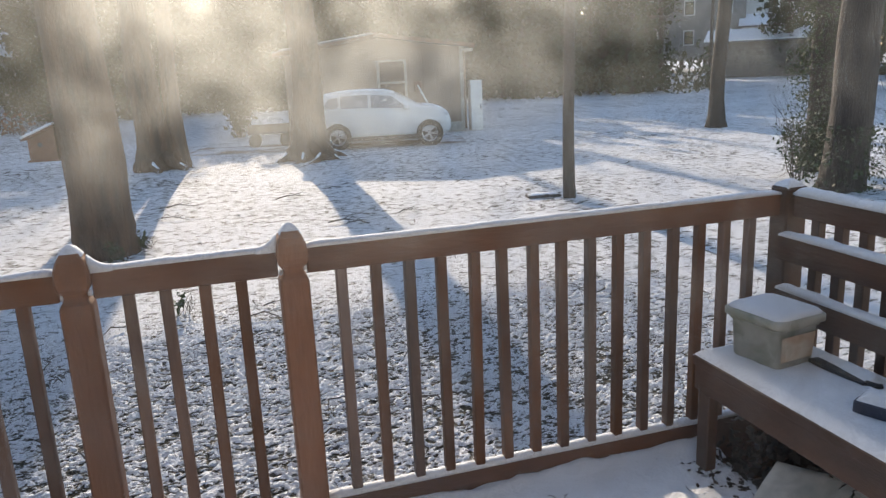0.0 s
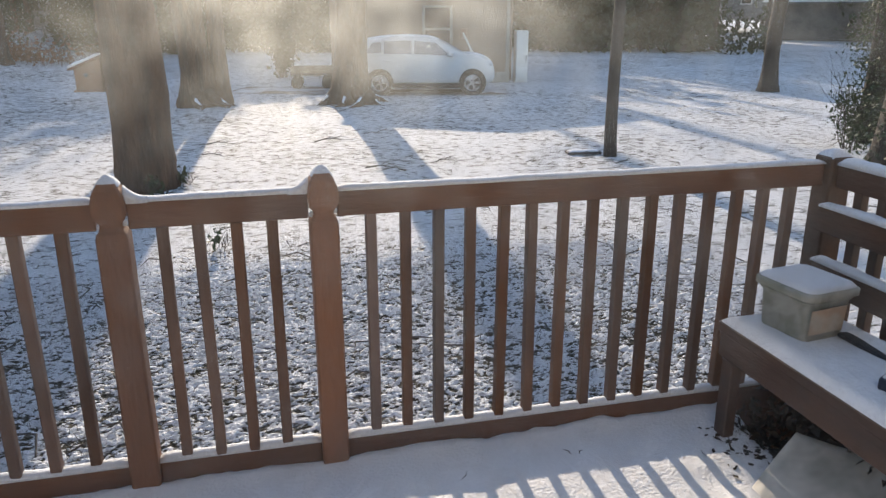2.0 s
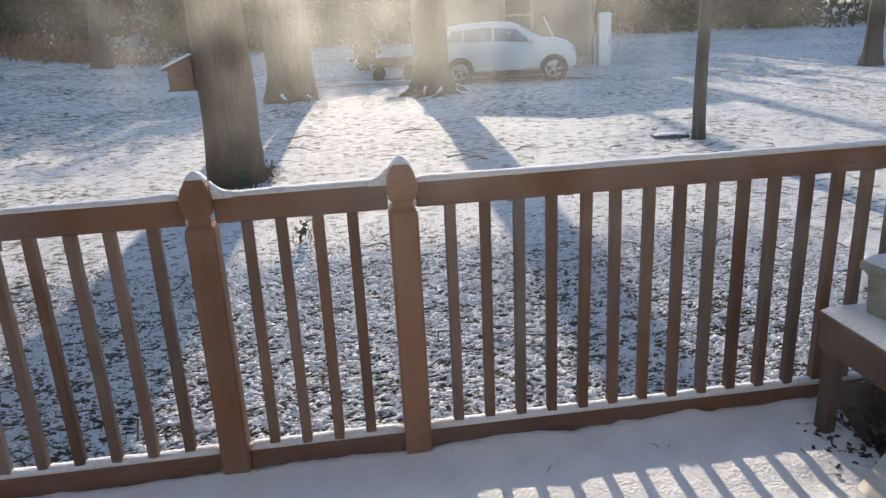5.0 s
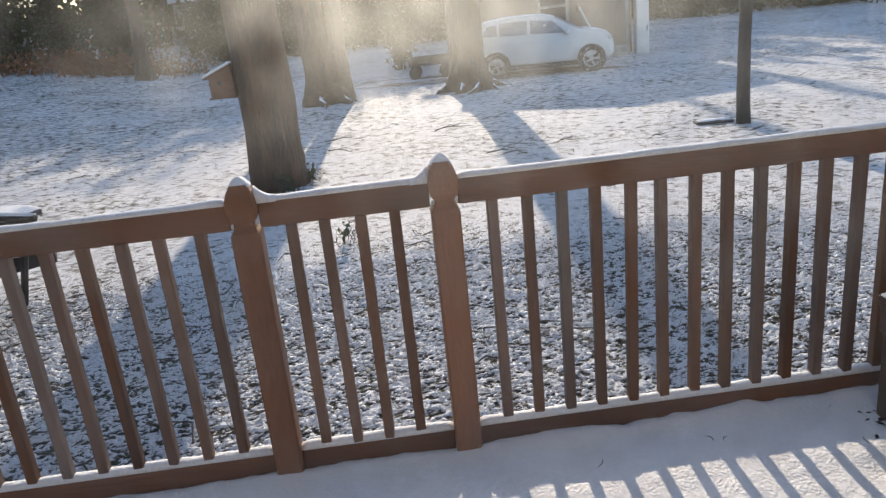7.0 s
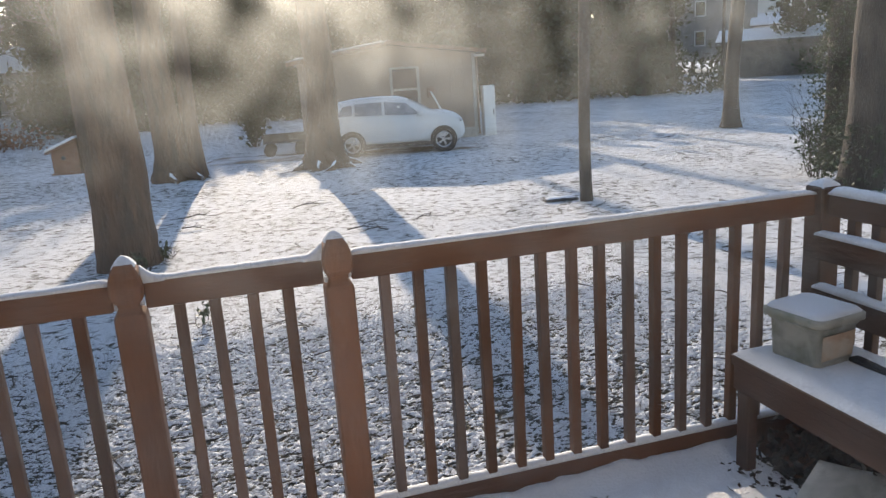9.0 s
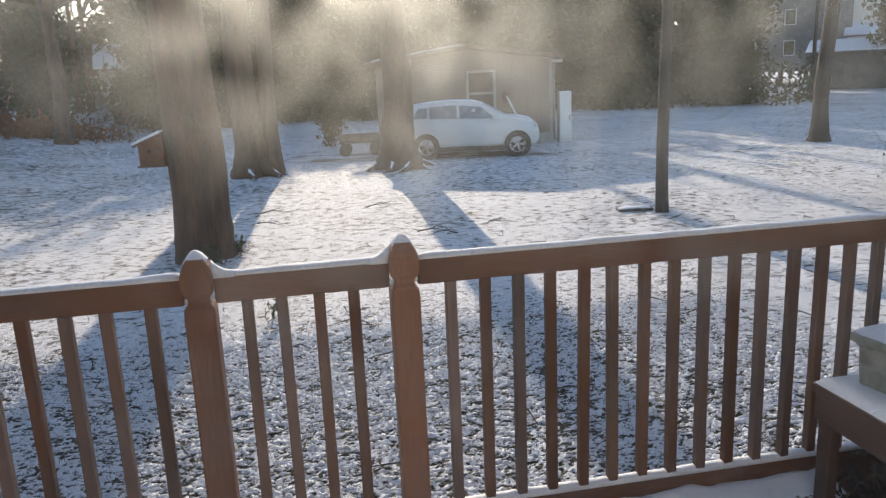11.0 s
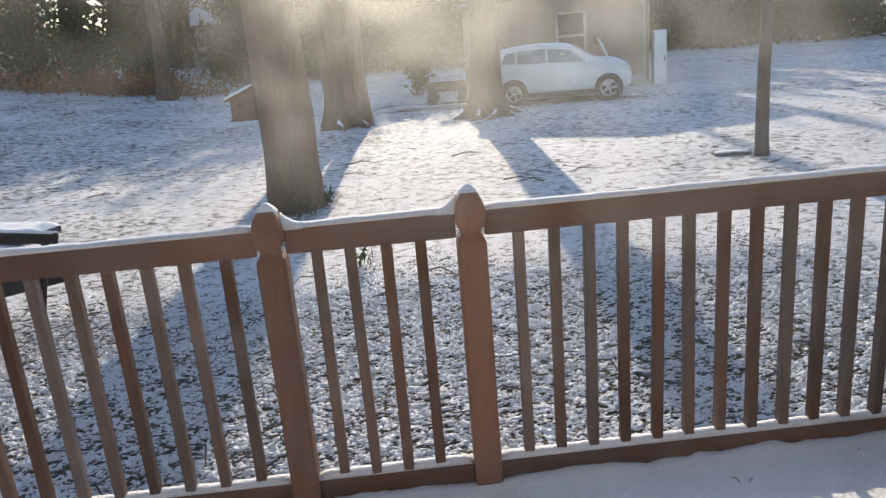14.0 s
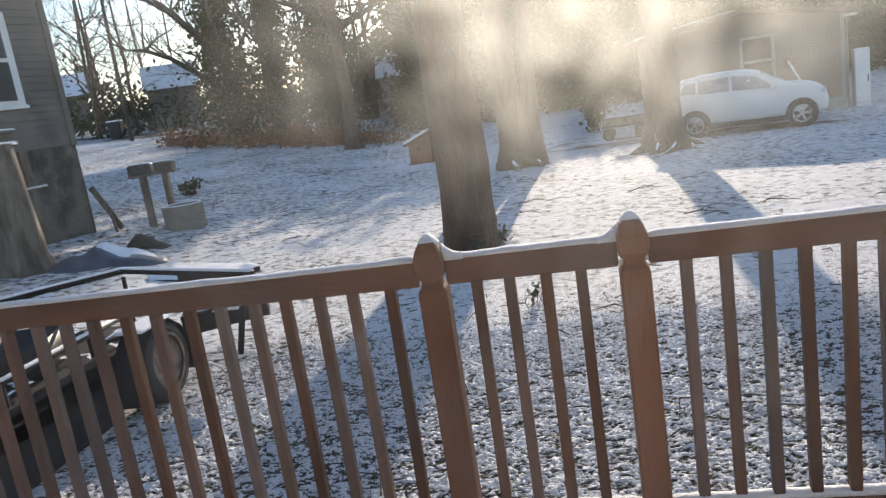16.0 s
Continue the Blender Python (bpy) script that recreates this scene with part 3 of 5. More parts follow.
for x in rows:
    part("baluster", bal, None, front, at=pose(x, -0.001 + rng.normal() * 0.002, 0, rng.normal() * 0.15, rng.normal() * 0.2, rng.normal() * 2))

side = thing("deck_railing", "brown stained side railing behind the bench, snow on its rail", "railing")
SX = 3.148


def flat_post(x, y, top, parent):
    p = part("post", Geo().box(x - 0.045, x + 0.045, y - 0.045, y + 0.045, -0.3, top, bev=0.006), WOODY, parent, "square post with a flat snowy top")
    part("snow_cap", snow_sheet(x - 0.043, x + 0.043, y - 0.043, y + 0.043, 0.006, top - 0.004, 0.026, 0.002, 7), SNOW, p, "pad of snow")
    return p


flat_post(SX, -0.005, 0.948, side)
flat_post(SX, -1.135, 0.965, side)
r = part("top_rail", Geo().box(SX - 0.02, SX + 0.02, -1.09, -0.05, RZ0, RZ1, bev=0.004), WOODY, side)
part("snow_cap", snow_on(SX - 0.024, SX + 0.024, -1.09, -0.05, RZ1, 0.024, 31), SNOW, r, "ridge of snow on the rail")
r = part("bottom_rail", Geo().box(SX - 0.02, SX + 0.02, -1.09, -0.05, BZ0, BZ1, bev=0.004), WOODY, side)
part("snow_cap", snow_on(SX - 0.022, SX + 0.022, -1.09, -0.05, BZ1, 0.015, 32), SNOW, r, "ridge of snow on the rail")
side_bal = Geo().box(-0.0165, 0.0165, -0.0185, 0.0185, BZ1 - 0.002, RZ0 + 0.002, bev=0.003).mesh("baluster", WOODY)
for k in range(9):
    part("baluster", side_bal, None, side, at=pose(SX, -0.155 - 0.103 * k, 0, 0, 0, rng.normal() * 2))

# ---- bench ----
bench = thing("bench", "brown stained timber bench with slatted back, seat under snow", "bench")
BX0, BX1, BY0, BY1, SEAT = 2.675, 3.085, -1.06, -0.125, 0.415
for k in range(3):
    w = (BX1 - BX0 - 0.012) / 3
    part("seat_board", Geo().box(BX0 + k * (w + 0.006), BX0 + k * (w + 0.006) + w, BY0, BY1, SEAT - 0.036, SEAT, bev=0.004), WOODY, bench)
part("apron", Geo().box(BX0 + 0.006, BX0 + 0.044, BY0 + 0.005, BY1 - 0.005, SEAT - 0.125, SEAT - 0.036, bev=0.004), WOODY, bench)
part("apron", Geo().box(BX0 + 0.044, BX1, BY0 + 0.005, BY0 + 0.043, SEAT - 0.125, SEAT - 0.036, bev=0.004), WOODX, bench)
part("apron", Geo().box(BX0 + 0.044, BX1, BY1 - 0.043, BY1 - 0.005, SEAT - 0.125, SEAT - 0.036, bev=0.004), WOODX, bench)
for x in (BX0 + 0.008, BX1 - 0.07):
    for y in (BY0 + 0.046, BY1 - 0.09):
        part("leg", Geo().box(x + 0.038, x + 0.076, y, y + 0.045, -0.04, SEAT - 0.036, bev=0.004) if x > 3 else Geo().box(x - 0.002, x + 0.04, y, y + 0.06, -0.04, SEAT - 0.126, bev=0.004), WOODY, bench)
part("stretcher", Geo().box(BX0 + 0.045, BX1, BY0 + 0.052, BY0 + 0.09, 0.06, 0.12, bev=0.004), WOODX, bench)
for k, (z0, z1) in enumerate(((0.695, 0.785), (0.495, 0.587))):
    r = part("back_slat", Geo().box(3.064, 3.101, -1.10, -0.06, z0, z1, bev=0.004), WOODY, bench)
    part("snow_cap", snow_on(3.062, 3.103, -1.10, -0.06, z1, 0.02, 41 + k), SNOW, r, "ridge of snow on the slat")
part("snow_cap", snow_sheet(BX0 + 0.001, BX1, BY0 + 0.001, BY1 - 0.001, 0.008, SEAT - 0.003, 0.024, 0.003, 51), SNOW, bench, "even blanket of snow on the seat")


def rounded(w, d, r, n=4):
    """A rectangle with rounded corners as a ring of points."""
    pts = []
    for cx, cy, a0 in ((w - r, d - r, 0), (-w + r, d - r, 90), (-w + r, -d + r, 180), (w - r, -d + r, 270)):
        pts += [(cx + r * math.cos(radians(a0 + 90 * i / n)), cy + r * math.sin(radians(a0 + 90 * i / n))) for i in range(n + 1)]
    return pts


def pail(name, label, x, y, z, turn, w, d, h, body_mat, lid):
    at = pose(x, y, z, 0, 0, turn)
    t = thing(name, label, "bucket", at=at)
    ring = lambda k, zz, o=0.0: [(a * k + math.copysign(o, a), b * k + math.copysign(o, b), zz) for a, b in rounded(w, d, 0.03)]
    outer = [ring(0.85, 0), ring(0.885, 0.004), ring(0.955, h * 0.82), ring(0.955, h * 0.82, 0.006), ring(0.965, h * 0.86, 0.006), ring(0.965, h * 0.86), ring(0.98, h * 0.93), ring(0.98, h * 0.93, 0.008), ring(1.0, h, 0.008)]
    if lid:
        part("body", smooth(Geo().rings(outer)), body_mat, t)
        l = part("lid", smooth(Geo().rings([ring(1.0, h - 0.018, 0.010), ring(1.02, h - 0.016, 0.012), ring(1.02, h + 0.004, 0.012), ring(1.0, h + 0.010, 0.006), ring(0.9, h + 0.010)])), body_mat, t, "pale beige snap-on lid")
        cap = [ring(1.0, h + 0.006, 0.007), ring(1.0, h + 0.013, 0.005), ring(0.97, h + 0.021), ring(0.85, h + 0.026), ring(0.5, h + 0.025), ring(0.1, h + 0.027)]
        part("snow_cap", smooth(Geo().rings(cap)), SNOW, l, "pad of snow on the lid")
    else:
        inner = [ring(0.975, h, 0.004), ring(0.955, h * 0.93), ring(0.93, h * 0.82), ring(0.86, 0.012), ring(0.3, 0.012)]
        part("body", smooth(Geo().rings(outer + inner)), body_mat, t)
        fill = [ring(0.84, 0.014), ring(0.875, h * 0.3), ring(0.885, h * 0.46), ring(0.5, h * 0.5), ring(0.1, h * 0.48)]
        part("contents", smooth(Geo().rings(fill)), SLUDGE, t, "dark green water-logged contents")
    return t


bucket = pail("storage_bucket", "lidded beige plastic bucket with faded label and snowy lid", 2.868, -0.285, SEAT + 0.014, 8, 0.098, 0.108, 0.165, PAIL, True)
tub = pail("storage_bucket", "open cloudy plastic bucket with torn printed label, no lid", 2.85, -0.962, SEAT + 0.014, 4, 0.104, 0.108, 0.172, TUB, False)


def face_patch(u0, u1, z0, z1, w, d, h, side_):
    """A thin label that follows the sloping wall of a bucket."""
    g, pts = Geo(), []
    for z in (z0, z1):
        k = 0.885 + (0.955 - 0.885) * z / (h * 0.82) + 0.004
        for u in (u0, u1):
            pts.append((-w * k - 0.0015, u * k * d, z) if side_ == "x" else (u * k * w, -d * k - 0.0015, z))
    n = Vector((-0.001, 0, 0)) if side_ == "x" else Vector((0, -0.001, 0))
    verts = [Vector(p) for p in pts] + [Vector(p) + n for p in pts]
    return g.add(verts, [(0, 1, 3, 2), (4, 6, 7, 5), (0, 4, 5, 1), (2, 3, 7, 6), (0, 2, 6, 4), (1, 5, 7, 3)])


part("label", face_patch(-0.85, 0.75, 0.03, 0.115, 0.098, 0.108, 0.165, "y"), LABEL, bucket, "sun-bleached pinkish paper label")
l = part("label", face_patch(-0.95, 0.9, 0.02, 0.075, 0.104, 0.108, 0.172, "x"), LABEL_W, tub, "torn pale paper label")
l = part("label", face_patch(-0.95, 0.9, 0.08, 0.128, 0.104, 0.108, 0.172, "x"), LABEL_W, tub, "pale paper label with dark printed bars")
for k in range(8):
    part("print_bar", face_patch(0.72 - 0.12 * k - 0.075, 0.72 - 0.12 * k, 0.108, 0.119, 0.1055, 0.1095, 0.172, "x"), INK, l)
part("print_bar", face_patch(-0.5, 0.6, 0.093, 0.097, 0.1055, 0.1095, 0.172, "x"), INK, l)

tool = thing("scraper", "flat black scraper half buried in snow on the bench", "tool")
m = pose(2.955, -0.46, SEAT + 0.026, 3, 4, 6)
part("blade", Geo().box(-0.022, 0.022, -0.12, 0.08, -0.006, 0.008, m, bev=0.003), BLACKPL, tool)
part("handle", smooth(Geo().tube([m @ Vector((0, -0.115, 0.002)), m @ Vector((0.004, -0.145, 0.006)), m @ Vector((0.012, -0.16, 0.012))], [0.012, 0.01, 0.007])), BLACKPL, tool)
part("snow_cap", snow_sheet(2.958, 3.03, -0.60, -0.36, 0.008, SEAT + 0.02, 0.03, 0.006, 61), SNOW, tool, "snow lying on the scraper")
boxm = pose(2.855, -0.735, SEAT + 0.012, 0, 0, 24)
box = thing("small_box", "small dark blue box with snow on its lid", "box")
part("body", Geo().box(-0.05, 0.05, -0.06, 0.06, 0, 0.046, boxm, bev=0.004), BLUEPL, box)
cap = snow_sheet(-0.049, 0.049, -0.058, 0.058, 0.006, 0.043, 0.022, 0.003, 63)
cap.v = [tuple(boxm @ Vector(p)) for p in cap.v]
part("snow_cap", cap, SNOW, box, "pad of snow")

# ---- under the bench ----
def bent_sheet():
    g, n = Geo(), 14
    L, T, R, B = (Vector(p) for p in ((2.585, -0.50, -0.002), (2.83, -0.385, 0.105), (3.02, -0.86, 0.12), (2.63, -1.12, -0.006)))
    top, bot = [], []
    for i in range(n + 1):
        for j in range(n + 1):
            u, v = i / n, j / n
            p = L.lerp(T, u).lerp(B.lerp(R, u), v)
            p.z += 0.03 * math.sin(math.pi * v) * u + 0.008 * math.sin(7 * v + 3 * u)
            top.append(p)
            bot.append(p - Vector((0, 0, 0.004)))
    k = (n + 1) ** 2
    q = [(i * (n + 1) + j, i * (n + 1) + j + 1, (i + 1) * (n + 1) + j + 1, (i + 1) * (n + 1) + j) for i in range(n) for j in range(n)]
    g.add(top + bot, [r[::-1] for r in q] + [tuple(c + k for c in r) for r in q])
    e = [i for i in range(n + 1)] + [i * (n + 1) + n for i in range(1, n + 1)] + [n * (n + 1) + j for j in range(n - 1, -1, -1)] + [i * (n + 1) for i in range(n - 1, 0, -1)]
    g.f += [(e[i], e[(i + 1) % len(e)], e[(i + 1) % len(e)] + k, e[i] + k) for i in range(len(e))]
    return smooth(g)


tagged(part("plastic_sheet", bent_sheet(), SHEET), "pale bent plastic sheet dusted with snow beneath the bench", "sheet")
lr = np.random.default_rng(8)
n = 1500
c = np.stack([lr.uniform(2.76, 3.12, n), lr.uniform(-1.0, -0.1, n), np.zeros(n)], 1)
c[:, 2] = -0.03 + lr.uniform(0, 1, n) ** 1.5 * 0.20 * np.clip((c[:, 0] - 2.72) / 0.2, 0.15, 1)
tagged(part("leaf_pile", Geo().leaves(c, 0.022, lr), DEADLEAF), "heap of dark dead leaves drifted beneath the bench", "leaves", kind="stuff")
n = 170
c = np.stack([2.78 - np.abs(lr.normal(0, 0.07, n)), lr.uniform(-0.55, -0.06, n), np.full(n, 0.008)], 1)
c2 = np.stack([lr.uniform(-0.5, 2.7, 60), lr.uniform(-1.2, -0.06, 60), np.full(60, 0.006)], 1)
tagged(part("scattered_leaves", Geo().leaves(np.vstack([c, c2[:26]]), 0.013, lr, 0.85), DEADLEAF), "scattered dead leaves on the snowy deck", "leaves", kind="stuff")
tg = Geo()
for k in range(16):
    x, y, a = lr.uniform(1.4, 2.7), lr.uniform(-1.2, -0.08), lr.uniform(0, 6.3)
    q = [(x, y, 0.008), (x + 0.02 * math.cos(a), y + 0.02 * math.sin(a), 0.012), (x + 0.045 * math.cos(a + 0.4), y + 0.045 * math.sin(a + 0.4), 0.007)]
    tg.tube(q, [0.0015, 0.0018, 0.001], 4)
tagged(part("fallen_twigs", tg, TWIG), "bits of twig on the snowy deck", "twigs", kind="stuff")


# ---- trees ----
def trunk_rings(g, x, y, z0, d, h, lean, flare, rng, n=18, taper=0.45, roots=6):
    """A tapered stem with a fluted root flare and uneven bark; returns the axis."""
    zs = [0, 0.06, 0.14, 0.25, 0.4, 0.6, 0.9, 1.3, 1.8, 2.5, 3.3, 4.2, 5.2, 6.4, 7.8, 9.4, 11, 13, 15]
    zs = [z for z in zs if z < h] + [h]
    ph, rings, line = rng.uniform(0, 6.3), [], []
    for k, z in enumerate(zs):
        r0 = d / 2 * (1 - (1 - taper) * z / h)
        fl = flare * math.exp(-z / (0.55 * d + 0.1))
        cx, cy = x + lean[0] * z + 0.05 * min(d, 0.5) * math.sin(z * 0.9 + ph) * min(z, 2), y + lean[1] * z + 0.03 * math.cos(z * 0.7 + ph) * min(z, 2)
        ring = []
        for j in range(n):
            a = 2 * math.pi * j / n
            lobe = 0.5 + 0.5 * math.cos(roots * a + ph + 0.8 * math.sin(2 * a + ph))
            r = r0 * (1 + fl * (0.45 + 1.1 * lobe ** 2)) * (1 + 0.05 * math.sin(3 * a + z * 1.3 + ph) + rng.normal() * 0.025)
            ring.append((cx + r * math.cos(a), cy + r * math.sin(a), z0 + z - (0.12 if k == 0 else 0)))
        rings.append(ring)
        line.append((Vector((cx, cy, z0 + z)), r0))
    g.rings(rings)
    return line


def branch(g, p, d, r, length, depth, rng, droop=0.0):
    """A crooked limb that forks into finer ones."""
    pts, rad, q, v = [p.copy()], [r], p.copy(), d.normalized()
    n = 5 if depth > 0 else 3
    for i in range(n):
        v = (v + Vector(rng.normal(0, 0.22, 3).tolist()) + Vector((0, 0, 0.10 - droop))).normalized()
        q = q + v * length / n
        pts.append(q.copy())
        rad.append(r * (1 - 0.72 * (i + 1) / n))
    g.tube(pts, rad, 6 if r > 0.05 else 4 if r > 0.015 else 3, cap=False)
    if depth > 0:
        for k in range(int(rng.integers(3, 6))):
            i = int(rng.integers(1, n + 1))
            side_v = (v + Vector(rng.normal(0, 0.75, 3).tolist())).normalized()
            branch(g, pts[i], side_v, max(rad[i] * 0.62, 0.006), length * rng.uniform(0.45, 0.7), depth - 1, rng, droop)


def tree(label, x, y, d, h, lean=(0, 0), flare=0.5, limbs=6, first=4.5, depth=2, seed=1, bark=None, taper=0.45, twin=None, group="", spread=1.0):
    rng = np.random.default_rng(seed)
    z0 = float(ground_z(x, y))
    t = thing("tree", label, "tree", group)
    g = smooth(Geo())
    line = trunk_rings(g, x, y, z0, d, h, lean, flare, rng, taper=taper)
    tr = part("trunk", g, bark or BARK, t)
    if twin:
        g2 = smooth(Geo())
        trunk_rings(g2, x + twin[0], y + twin[1], z0, twin[2], h * 0.9, twin[3], flare, rng, taper=taper)
        part("trunk", g2, bark or BARK, t)
    b = Geo()
    tall = [i for i, (p, r) in enumerate(line) if p.z - z0 >= first]
    for k in range(limbs):
        i = tall[int(rng.integers(0, len(tall)))] if tall else -1
        a = rng.uniform(0, 2 * math.pi)
        p, r = line[i]
        branch(b, p, Vector((math.cos(a), math.sin(a), rng.uniform(0.3, 1.1))), r * rng.uniform(0.35, 0.6), h * 0.3 * spread * rng.uniform(0.7, 1.2), depth, rng)
    if limbs:
        part("limbs", b, TWIG, t, "bare winter limbs and twigs")
    return t, line, z0


def root_foot(t, x, y, r, count, seed):
    """Surface roots that run out from a stem, each with a ridge of snow."""
    rng = np.random.default_rng(seed)
    for k in range(count):
        a, ln = 2 * math.pi * (k + rng.uniform(-0.25, 0.25)) / count, r * rng.uniform(1.0, 1.7)
        pts = []
        for u, hgt in ((0.55, 0.52), (0.85, 0.27), (1.1, 0.12), (1.4, 0.03), (1.75, -0.08)):
            e = r * 0.6 + ln * (u - 0.55)
            b_ = a + 0.25 * math.sin(u * 4 + seed + k)
            px, py = x + e * math.cos(b_), y + e * math.sin(b_)
            pts.append(Vector((px, py, float(ground_z(px, py)) + hgt * r * 1.7)))
        rad = [r * 0.42, r * 0.32, r * 0.24, r * 0.17, r * 0.07]
        q = part("root", smooth(Geo().tube(pts, rad, 8)), BARK, t)
        part("snow_cap", smooth(Geo().tube([p + Vector((0, 0, 0.6 * w)) for p, w in zip(pts[1:], rad[1:])], [w * (0.5 + 0.12 * math.sin(k + 3 * i)) for i, w in enumerate(rad[1:])], 6)), SNOW, q, "snow along the root")


big, big_line, big_z = tree("thick-trunked bare tree with ridged bark near the deck", -0.47, 8.95, 0.80, 13, (0.012, 0), 0.16, 9, 7.0, 2, 11, taper=0.6)
twin_tree = tree("two-stemmed bare tree with flared snowy foot", -0.38, 19.1, 0.80, 14, (-0.004, 0), 0.5, 8, 7.5, 2, 12, twin=(0.64, 0.1, 0.46, (0.0, 0.01)), taper=0.55)
stout_tree = tree("stout bare tree with spreading roots beside the car", 3.72, 18.75, 0.86, 14, (0.0, 0), 0.85, 8, 8.5, 2, 13, taper=0.55)
root_foot(twin_tree[0], -0.2, 19.05, 0.44, 7, 3)
root_foot(stout_tree[0], 3.72, 18.75, 0.5, 8, 4)
tree("slender straight tree stem on the lawn", 7.08, 9.62, 0.215, 9, (0.003, 0), 0.08, 7, 3.8, 1, 14, BARK_DARK, taper=0.5)
tree("leaning tree with dark bark on the lawn", 16.75, 18.5, 0.46, 12, (0.035, -0.01), 0.4, 9, 4.6, 2, 15, BARK_DARK, taper=0.6)
tree("far bare tree at the edge of the lawn", 24.9, 37.3, 0.55, 12, (0.02, 0), 0.35, 9, 3.6, 2, 16, BARK_DARK)
tree("bare tree by the russet brush", -8.6, 31.4, 0.62, 12, (0.01, 0), 0.6, 9, 4, 2, 17)
dark, dark_line, dark_z = tree("dark thick-barked tree with ivy round its foot", 11.28, 7.85, 0.68, 12, (0.05, -0.02), 0.18, 8, 5, 2, 18, BARK_DARK, taper=0.62)
ivyt, ivy_line, ivy_z = tree("tree stem clad in glossy ivy", 12.5, 9.75, 0.5, 12, (0.03, -0.01), 0.2, 7, 5, 2, 19, BARK_DARK, taper=0.6)


def clad(line, lo, hi, spread, count, size, seed, material, name, parent, z0, side=None, label=""):
    """Leaves massed round a stem, with an uneven outline."""
    rng = np.random.default_rng(seed)
    pts = []
    while len(pts) < count:
        z = rng.uniform(lo, hi)
        for (p, r), (q, s) in zip(line, line[1:]):
            if p.z - z0 <= z <= q.z - z0 + 1e-6:
                u = (z + z0 - p.z) / max(q.z - p.z, 1e-6)
                c, rr = p.lerp(q, u), r + (s - r) * u
                a = rng.uniform(0, 2 * math.pi)
                lump = 0.6 + 0.8 * float(vnoise(np.array(z * 1.7), np.array(a * 1.3), seed))
                if lump < 0.75 and rng.uniform() < 0.6:
                    break
                e = rr + abs(rng.normal(0, spread)) * lump * (1.25 - 0.7 * (z - lo) / (hi - lo))
                pts.append((c.x + e * math.cos(a), c.y + e * math.sin(a), z0 + z))
                break
    return part(name, Geo().leaves(pts, size, rng), material, parent, label)


clad(ivy_line, 0.0, 6.5, 0.19, 9500, 0.032, 5, IVY, "ivy", ivyt, ivy_z, label="glossy green ivy")
clad(dark_line, 0.0, 1.1, 0.24, 900, 0.035, 6, IVY, "ivy", dark, dark_z, label="sparse ivy and twigs")


def shrub(name, label, x, y, w, h, count, size, material, seed, category="shrub", twigs=10):
    rng = np.random.default_rng(seed)
    z0 = float(ground_z(x, y))
    t = thing(name, label, category)
    st, lumps = Geo(), []
    for k in range(twigs):
        a, e = rng.uniform(0, 6.3), rng.uniform(0.2, 1)
        tip = Vector((x + w * 0.45 * e * math.cos(a), y + w * 0.45 * e * math.sin(a), z0 + h * rng.uniform(0.55, 1.0)))
        branch(st, Vector((x + 0.1 * math.cos(a), y + 0.1 * math.sin(a), z0 - 0.05)), tip - Vector((x, y, z0)), 0.006 * h + 0.004, h * 0.9, 1, rng)
        lumps.append((tip, rng.uniform(0.16, 0.34)))
    part("stems", st, TWIG, t)
    if count:
        pts = []
        for k in range(count):
            tip, r = lumps[int(rng.integers(0, len(lumps)))]
            u = rng.uniform(0.06, 1.0) ** 0.6
            base = Vector((x, y, z0)).lerp(tip, u)
            q = base + Vector(rng.normal(0, 1, 3).tolist()) * r * w * 0.33
            q.z = max(q.z, z0 + 0.03)
            pts.append(tuple(q))
        part("foliage", Geo().leaves(pts, size, rng), material, t)
    return t


shrub("ivy_shrub", "straggling ivy and twigs beside the dark tree", 12.0, 7.2, 1.4, 1.2, 170, 0.03, IVY, 31)
shrub("ivy_shrub", "thicket of ivy at the foot of the trees", 11.55, 9.1, 1.0, 1.3, 650, 0.035, IVY, 32)
shrub("evergreen_bush", "broad dark evergreen bush with snow-flecked leaves", 36.3, 24.6, 5.2, 4.4, 6500, 0.15, EVERGREEN, 33)
shrub("evergreen_bush", "dark evergreen bush at the back of the lawn", 31.0, 27.5, 2.6, 3.0, 3200, 0.12, EVERGREEN, 34)
shrub("evergreen_bush", "dark upright evergreen bush beyond the garage corner", 2.2, 27.6, 1.5, 2.6, 900, 0.11, EVERGREEN, 43)
shrub("bare_shrub", "small bare shrub at the lawn's edge", 27.5, 21.5, 1.4, 2.2, 0, 0.1, EVERGREEN, 35)
shrub("young_plant", "small leafy sprout in the snow", 0.62, 5.6, 0.22, 0.24, 26, 0.035, IVY, 36, "plant", 5)
shrub("weeds", "tuft of weeds at the tree's foot", 0.02, 9.0, 0.34, 0.24, 60, 0.04, IVY, 37, "plant", 9)
shrub("weeds", "tuft of weeds at the tree's foot", -0.25, 8.35, 0.5, 0.3, 70, 0.04, IVY, 38, "plant", 8)
shrub("low_shrub", "low dark shrub behind the post boxes", -10.0, 18.4, 1.0, 0.45, 260, 0.06, EVERGREEN, 39)

